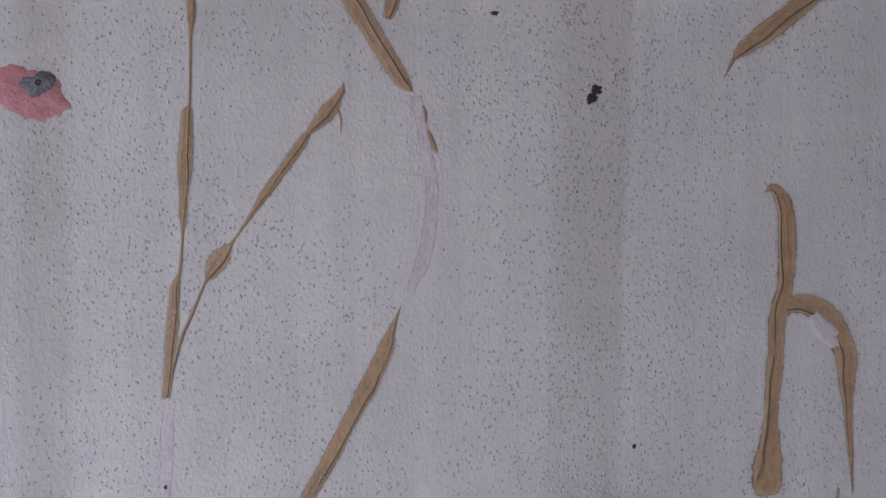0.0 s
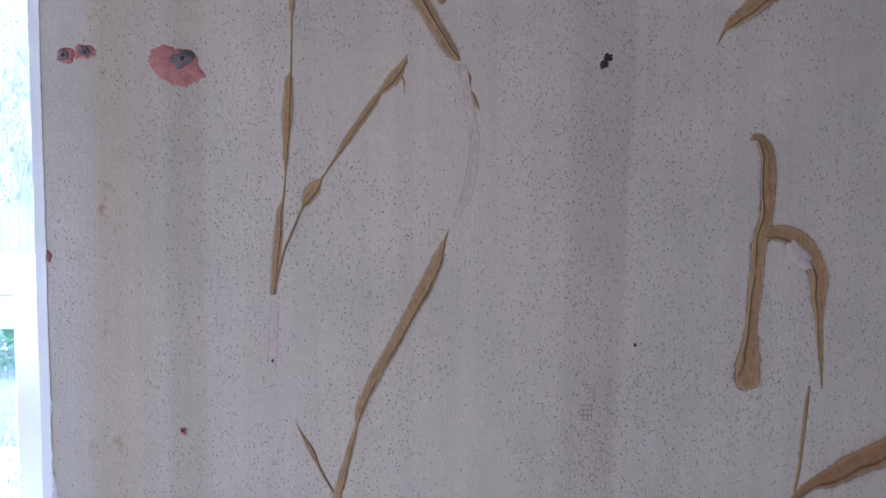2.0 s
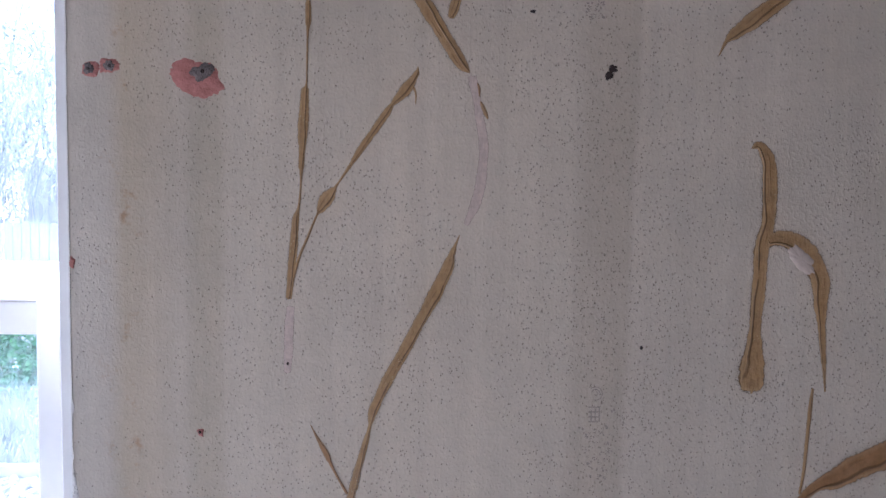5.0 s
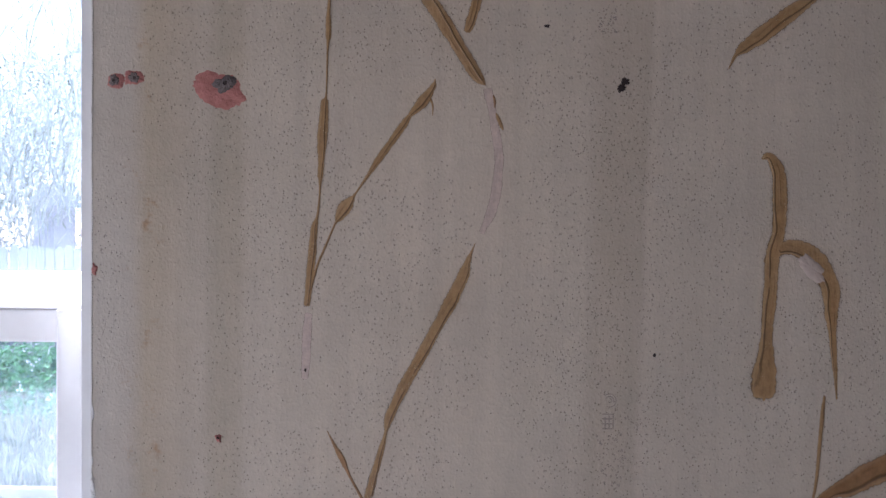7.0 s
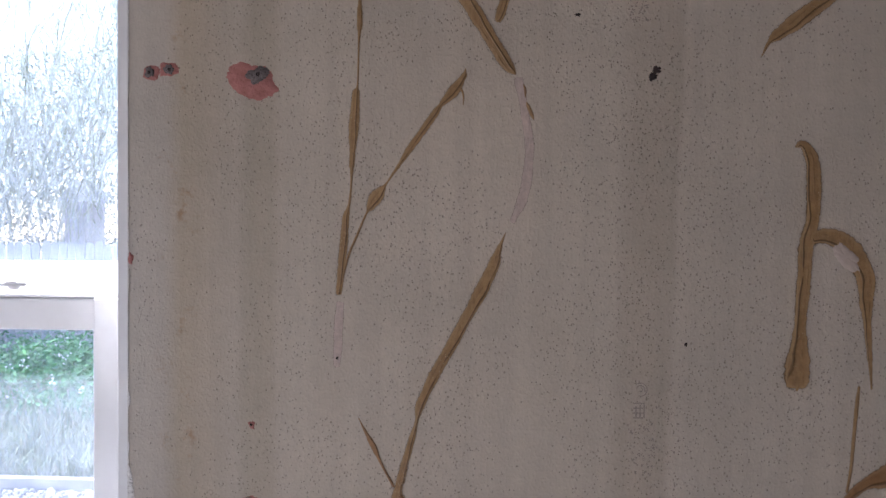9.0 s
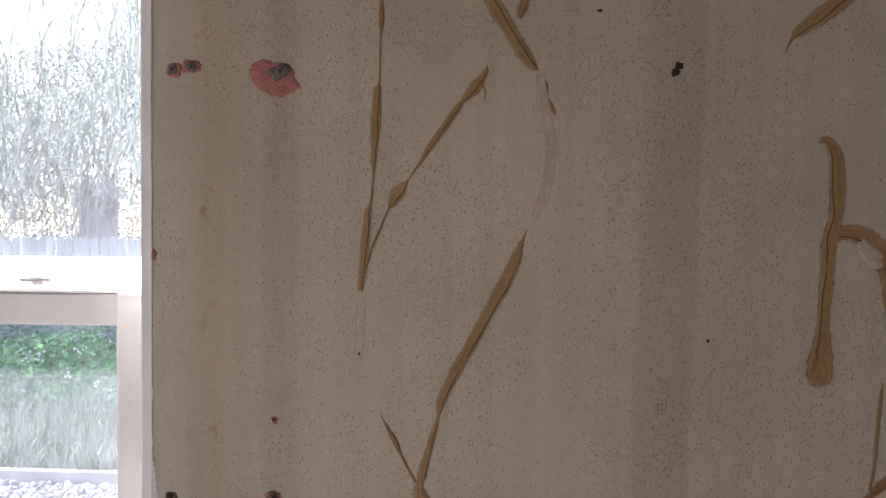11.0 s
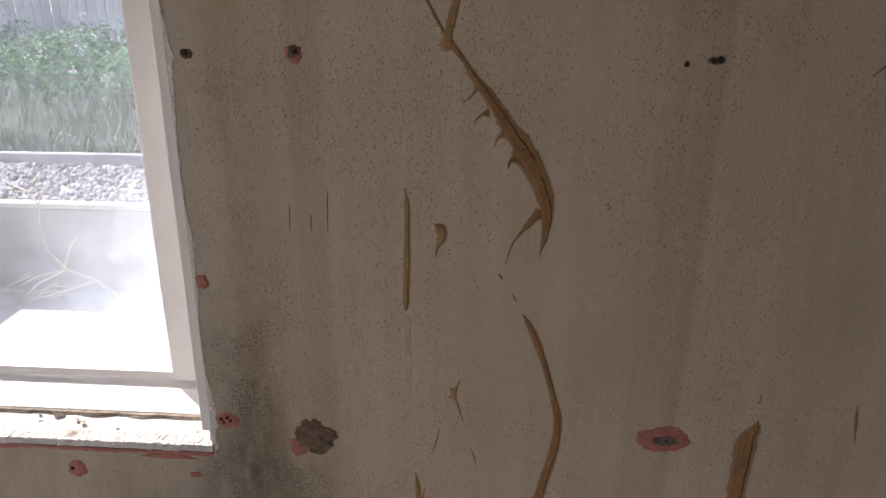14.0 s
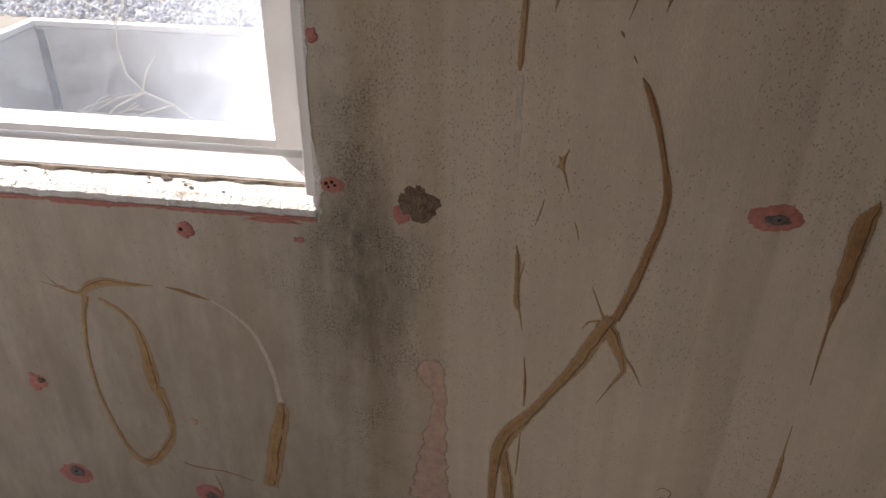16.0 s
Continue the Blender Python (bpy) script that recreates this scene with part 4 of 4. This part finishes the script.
def retaining_walls():
    for name, (x0, x1, y0, y1) in (("retaining_wall", (WALL_X - 0.045, 4.0, WALL_Y, WALL_Y + 0.045)), ("retaining_wall", (WALL_X - 0.045, WALL_X, HOUSE, WALL_Y - 0.006))):
        w = tagged(finish(name, a_box(x0, x1, y0, y1, WELL - 0.19, GROUND - 0.02, 0.006), CONCRETE), "low grey concrete retaining wall", "retaining wall", kind="structure")
        lip = a_box(x0 - 0.002, x1, y0 - 0.004, y1 + 0.001, GROUND - 0.0195, GROUND + 0.006, 0.004)
        part("coping", lip, PATIO, w, "pale sunlit coping")


retaining_walls()
# a dark strip up the corner where the two retaining walls meet
tagged(finish("wall_corner_strip", a_box(WALL_X + 0.001, WALL_X + 0.035, WALL_Y - 0.012, WALL_Y - 0.001, WELL, GROUND - 0.03), CORNER_STRIP), "dark strip in the corner of the retaining wall", "joint", kind="structure")


def gravel():
    rnd = random.Random(11)
    base = bmesh.new()
    bmesh.ops.create_icosphere(base, subdivisions=1, radius=1)
    bv = [v.co.copy() for v in base.verts]
    bf = [[v.index for v in f.verts] for f in base.faces]
    base.free()
    verts, faces = [], []
    for i in range(5200):
        r = rnd.uniform(0.008, 0.02)
        c = Vector((rnd.uniform(-5.2, 0.2), rnd.uniform(WALL_Y + 0.06, 3.06), GROUND + r * 0.35))
        rot = Euler((rnd.random() * 6, rnd.random() * 6, rnd.random() * 6)).to_matrix()
        s = (r * rnd.uniform(0.8, 1.4), r, r * rnd.uniform(0.5, 0.9))
        k = len(verts)
        for v in bv:
            verts.append(c + rot @ Vector((v.x * s[0], v.y * s[1], v.z * s[2])))
        faces += [[k + q for q in f] for f in bf]
    tagged(from_lists("gravel", verts, faces, STONE), "pale loose gravel strip", "gravel", kind="stuff")


gravel()
tagged(finish("garden_edging", a_box(-9.0, 3.0, 3.08, 3.13, GROUND, GROUND + 0.065, 0.010), EDGING), "weathered grey timber garden edging", "edging", kind="structure")


def ribbons(name, mat, label, category, specs, kind="stuff"):
    """Grass blades or fronds: each a bent tapering ribbon. specs: base, heading, length, width, droop, lean."""
    verts, faces = [], []
    for (x, y, z), head, length, width, droop, lean, segs in specs:
        d = Vector((math.cos(head), math.sin(head), 0))
        side = Vector((-d.y, d.x, 0))
        p, ang, k = Vector((x, y, z)), lean, len(verts)
        for s in range(segs + 1):
            w = width * (1 - (s / segs) ** 1.6) * 0.5 + 0.0004
            verts += [p + side * w, p - side * w]
            p = p + (d * math.sin(ang) + Vector((0, 0, math.cos(ang)))) * (length / segs)
            ang += droop / segs
        faces += [(k + 2 * s, k + 2 * s + 1, k + 2 * s + 3, k + 2 * s + 2) for s in range(segs)]
    return tagged(from_lists(name, verts, faces, mat), label, category, kind=kind)


def weeds():
    rnd = random.Random(21)
    specs = []
    for i in range(15000):
        y = 3.15 + 3.75 * rnd.random() ** 1.3
        x = rnd.uniform(-0.95 * y - 0.4, 0.2 - 0.2 * y)
        h = rnd.uniform(0.12, 0.34) * (0.7 + 0.1 * (y - 3.1))
        specs.append(((x, y, GROUND - 0.01), rnd.random() * 6.28, h, rnd.uniform(0.006, 0.014), rnd.uniform(0.2, 1.5), rnd.uniform(0.0, 0.35), 3))
    ribbons("weed_grass", GRASS, "long pale green grass behind the edging", "grass", specs)
    verts, faces, fv, ff = [], [], [], []
    for i in range(420):
        y = rnd.uniform(4.6, 6.9)
        x = rnd.uniform(-0.95 * y, -0.25 * y)
        lump = noise.noise((x * 0.9, y * 0.8, 4))
        if lump < -0.25:
            continue
        top = (0.12 + 0.42 * max(0.0, lump + 0.1)) * rnd.uniform(0.8, 1.3) * (1.3 if x < -0.55 * y else 0.7)
        for j in range(70):
            t = rnd.random()
            c = Vector((x + rnd.gauss(0, 0.12), y + rnd.gauss(0, 0.12), GROUND + top * t))
            r = rnd.uniform(0.010, 0.026)
            rot = Euler((rnd.uniform(-0.9, 0.9), rnd.uniform(-0.9, 0.9), rnd.random() * 6.28)).to_matrix()
            k = len(verts)
            verts += [c + rot @ Vector(v) for v in ((0, -r * 1.4, 0), (r * 0.6, -r * 0.2, r * 0.12), (0, r * 1.4, 0), (-r * 0.6, -r * 0.2, r * 0.12))]
            faces.append((k, k + 1, k + 2, k + 3))
        for j in range(rnd.choice((0, 0, 0, 0, 1))):
            c = Vector((x + rnd.gauss(0, 0.14), y - rnd.random() * 0.2, GROUND + top * rnd.uniform(0.9, 1.35)))
            for q in range(5):
                r = rnd.uniform(0.006, 0.013)
                e = c + Vector((rnd.gauss(0, 0.02), rnd.gauss(0, 0.02), rnd.gauss(0, 0.02)))
                k = len(fv)
                fv += [e + Vector((0, 0, r)), e + Vector((r, 0, 0)), e + Vector((0, 0, -r)), e + Vector((-r, 0, 0)), e + Vector((0, -r, 0))]
                ff += [(k, k + 1, k + 4), (k + 1, k + 2, k + 4), (k + 2, k + 3, k + 4), (k + 3, k, k + 4)]
    tagged(from_lists("weed_leaves", verts, faces, LEAF), "leafy green weeds in front of the fence", "weeds", kind="stuff")
    tagged(from_lists("weed_flowers", fv, ff, FLOWER), "small white weed flowers", "flowers", kind="stuff")


weeds()


def fence():
    f = tagged(empty("fence", (-3.5, 7.1, GROUND)), "weathered grey wooden picket fence", "fence")
    rnd = random.Random(8)
    shapes = []
    for k in range(4):
        w, h, t = 0.081, 1.22 + 0.012 * k, 0.018
        bm = bmesh.new()
        out = [(-w / 2, -0.05), (w / 2, -0.05), (w / 2, h - 0.03), (w / 2 - 0.022, h), (-w / 2 + 0.022, h), (-w / 2, h - 0.03)]
        front = [bm.verts.new((x, -t / 2, z)) for x, z in out]
        back = [bm.verts.new((x, t / 2, z)) for x, z in out]
        bm.faces.new(front)
        bm.faces.new(back[::-1])
        for i in range(6):
            bm.faces.new((front[i], back[i], back[(i + 1) % 6], front[(i + 1) % 6]))
        bmesh.ops.recalc_face_normals(bm, faces=bm.faces)
        me = bpy.data.meshes.new("board")
        bm.to_mesh(me)
        bm.free()
        me.materials.append(FENCE_WOOD)
        shapes.append(me)
    for i in range(96):
        ob = new("board", rnd.choice(shapes))
        ob.parent = f
        ob.location = (-4.6 + i * 0.094, rnd.uniform(-0.003, 0.003), rnd.uniform(-0.02, 0.01))
        ob.rotation_euler = (rnd.uniform(-0.01, 0.01), rnd.uniform(-0.008, 0.008), 0)
    for z in (0.25, 0.95):
        part("rail", a_box(-4.7, 4.5, 0.013, 0.053, z, z + 0.08, 0.004), FENCE_WOOD, f)


fence()


def backdrop_planting():
    rnd = random.Random(31)
    specs = []
    for i in range(1050):
        x, y = rnd.uniform(-12.5, -1.0), rnd.uniform(8.0, 10.8)
        crown = 2.4 + 1.8 * (0.5 + noise.noise((x * 0.7, y * 0.3, 0)))
        for j in range(9):
            z = GROUND + rnd.uniform(0.3, 1.0) * crown + 0.2
            specs.append(((x + rnd.gauss(0, 0.18), y + rnd.gauss(0, 0.18), z), rnd.random() * 6.28, rnd.uniform(0.9, 2.2), rnd.uniform(0.008, 0.024), rnd.uniform(1.2, 2.5), rnd.uniform(0.1, 0.9), 7))
    ribbons("tall_reeds", REED, "tall pale drooping reeds behind the fence", "reeds", specs)
    verts, faces = [], []
    for i in range(64000):
        x, y = rnd.uniform(-15, 0), rnd.uniform(10.8, 14.0)
        top = 2.7 + 1.9 * (0.5 + noise.noise((x * 0.45, y * 0.2, 7)))
        c = Vector((x, y, GROUND + top * rnd.random() ** 0.6))
        r = rnd.uniform(0.016, 0.04)
        rot = Euler((rnd.uniform(-1.2, 1.2), rnd.uniform(-1.2, 1.2), rnd.random() * 6.28)).to_matrix()
        k = len(verts)
        verts += [c + rot @ Vector(v) for v in ((0, -r * 1.5, 0), (r * 0.5, 0, r * 0.15), (0, r * 1.5, 0), (-r * 0.5, 0, r * 0.15))]
        faces.append((k, k + 1, k + 2, k + 3))
    tagged(from_lists("far_bushes", verts, faces, BUSH), "sunlit bushes behind the fence", "bushes", kind="stuff")


backdrop_planting()


def shed():
    s = tagged(empty("garden_shed", (-5.9, 10.2, GROUND)), "small shed with a grey pitched roof behind the reeds", "shed")
    part("body", a_box(-0.14, 0.14, -0.3, 0.3, 0.0, 1.80), FENCE_WOOD, s)
    bm = bmesh.new()
    pts = [(-0.22, 1.79), (0.22, 1.79), (0.12, 2.10), (-0.12, 2.10)]
    f = [bm.verts.new((x, -0.38 + (0.3 if z > 2 else 0), z)) for x, z in pts]
    b = [bm.verts.new((x, 0.38 - (0.3 if z > 2 else 0), z)) for x, z in pts]
    bm.faces.new(f)
    bm.faces.new(b[::-1])
    for i in range(4):
        bm.faces.new((f[i], b[i], b[(i + 1) % 4], f[(i + 1) % 4]))
    bmesh.ops.recalc_face_normals(bm, faces=bm.faces)
    part("roof", bm, ROOFING, s, "grey roof")


shed()


def tube(bm, pts, r0, r1):
    rows = []
    for i, p in enumerate(pts):
        p = Vector(p)
        a, b = Vector(pts[max(i - 1, 0)]), Vector(pts[min(i + 1, len(pts) - 1)])
        q = (b - a).to_track_quat("Z", "Y")
        r = r0 + (r1 - r0) * i / (len(pts) - 1)
        rows.append([bm.verts.new(p + q @ Vector((r * math.cos(t * math.tau / 6), r * math.sin(t * math.tau / 6), 0))) for t in range(6)])
    for i in range(len(rows) - 1):
        for k in range(6):
            bm.faces.new((rows[i][k], rows[i][(k + 1) % 6], rows[i + 1][(k + 1) % 6], rows[i + 1][k]))
    bm.faces.new(rows[0][::-1])
    bm.faces.new(rows[-1])


def dry_vine():
    """A dead vine that leans against the retaining wall."""
    rnd = random.Random(3)
    y = WALL_Y - 0.10
    root = (-1.87, y - 0.05, WELL)
    bm = bmesh.new()
    tube(bm, [root, (-1.93, y, -0.10), (-2.03, y, -0.02), (-2.16, y, 0.03), (-2.25, y + 0.03, 0.10), (-2.28, y + 0.05, 0.22), (-2.27, y + 0.07, 0.34), (-2.21, y + 0.10, 0.45)], 0.0062, 0.003)
    v = tagged(finish("dry_vine", bm, TWIG), "dry pale vine leaning on the retaining wall", "vine")
    for pts in ([(-2.16, y, 0.03), (-2.31, y, 0.0), (-2.43, y - 0.02, -0.08), (-2.41, y - 0.05, -0.16)], [(-2.16, y, 0.03), (-2.27, y - 0.06, -0.03), (-2.39, y - 0.08, -0.13), (-2.34, y - 0.1, WELL)],
                [(-2.16, y, 0.03), (-2.14, y + 0.01, 0.12), (-2.10, y + 0.02, 0.19)], [(-2.27, y + 0.06, 0.30), (-2.34, y + 0.08, 0.38), (-2.43, y + 0.10, 0.40)],
                [(-2.03, y, -0.02), (-2.17, y - 0.05, -0.06), (-2.33, y - 0.08, -0.10), (-2.45, y - 0.12, WELL)], [(-1.93, y, -0.10), (-1.96, y - 0.02, -0.13), (-1.97, y - 0.03, WELL)]):
        bm = bmesh.new()
        tube(bm, [tuple(c + rnd.uniform(-0.01, 0.01) for c in p) for p in pts], 0.005, 0.003)
        part("twig", bm, TWIG, v)
    for i in range(9):
        x, z = rnd.uniform(-2.34, -2.05), rnd.uniform(-0.09, 0.05)
        pts, head = [(x, y - 0.01, z)], rnd.uniform(2.6, 4.4)
        for k in range(4):
            head += rnd.uniform(-0.5, 0.5)
            x, z = x + 0.055 * math.cos(head), max(WELL + 0.006, z + 0.045 * math.sin(head))
            pts.append((x, y - 0.02 - 0.018 * k, z))
        bm = bmesh.new()
        tube(bm, pts, 0.0034, 0.0018)
        part("twig", bm, TWIG, v)


dry_vine()

for ob in list(bpy.data.objects):
    if ob not in indoors and ob.parent is None:
        ob.matrix_basis = SITE @ ob.matrix_basis
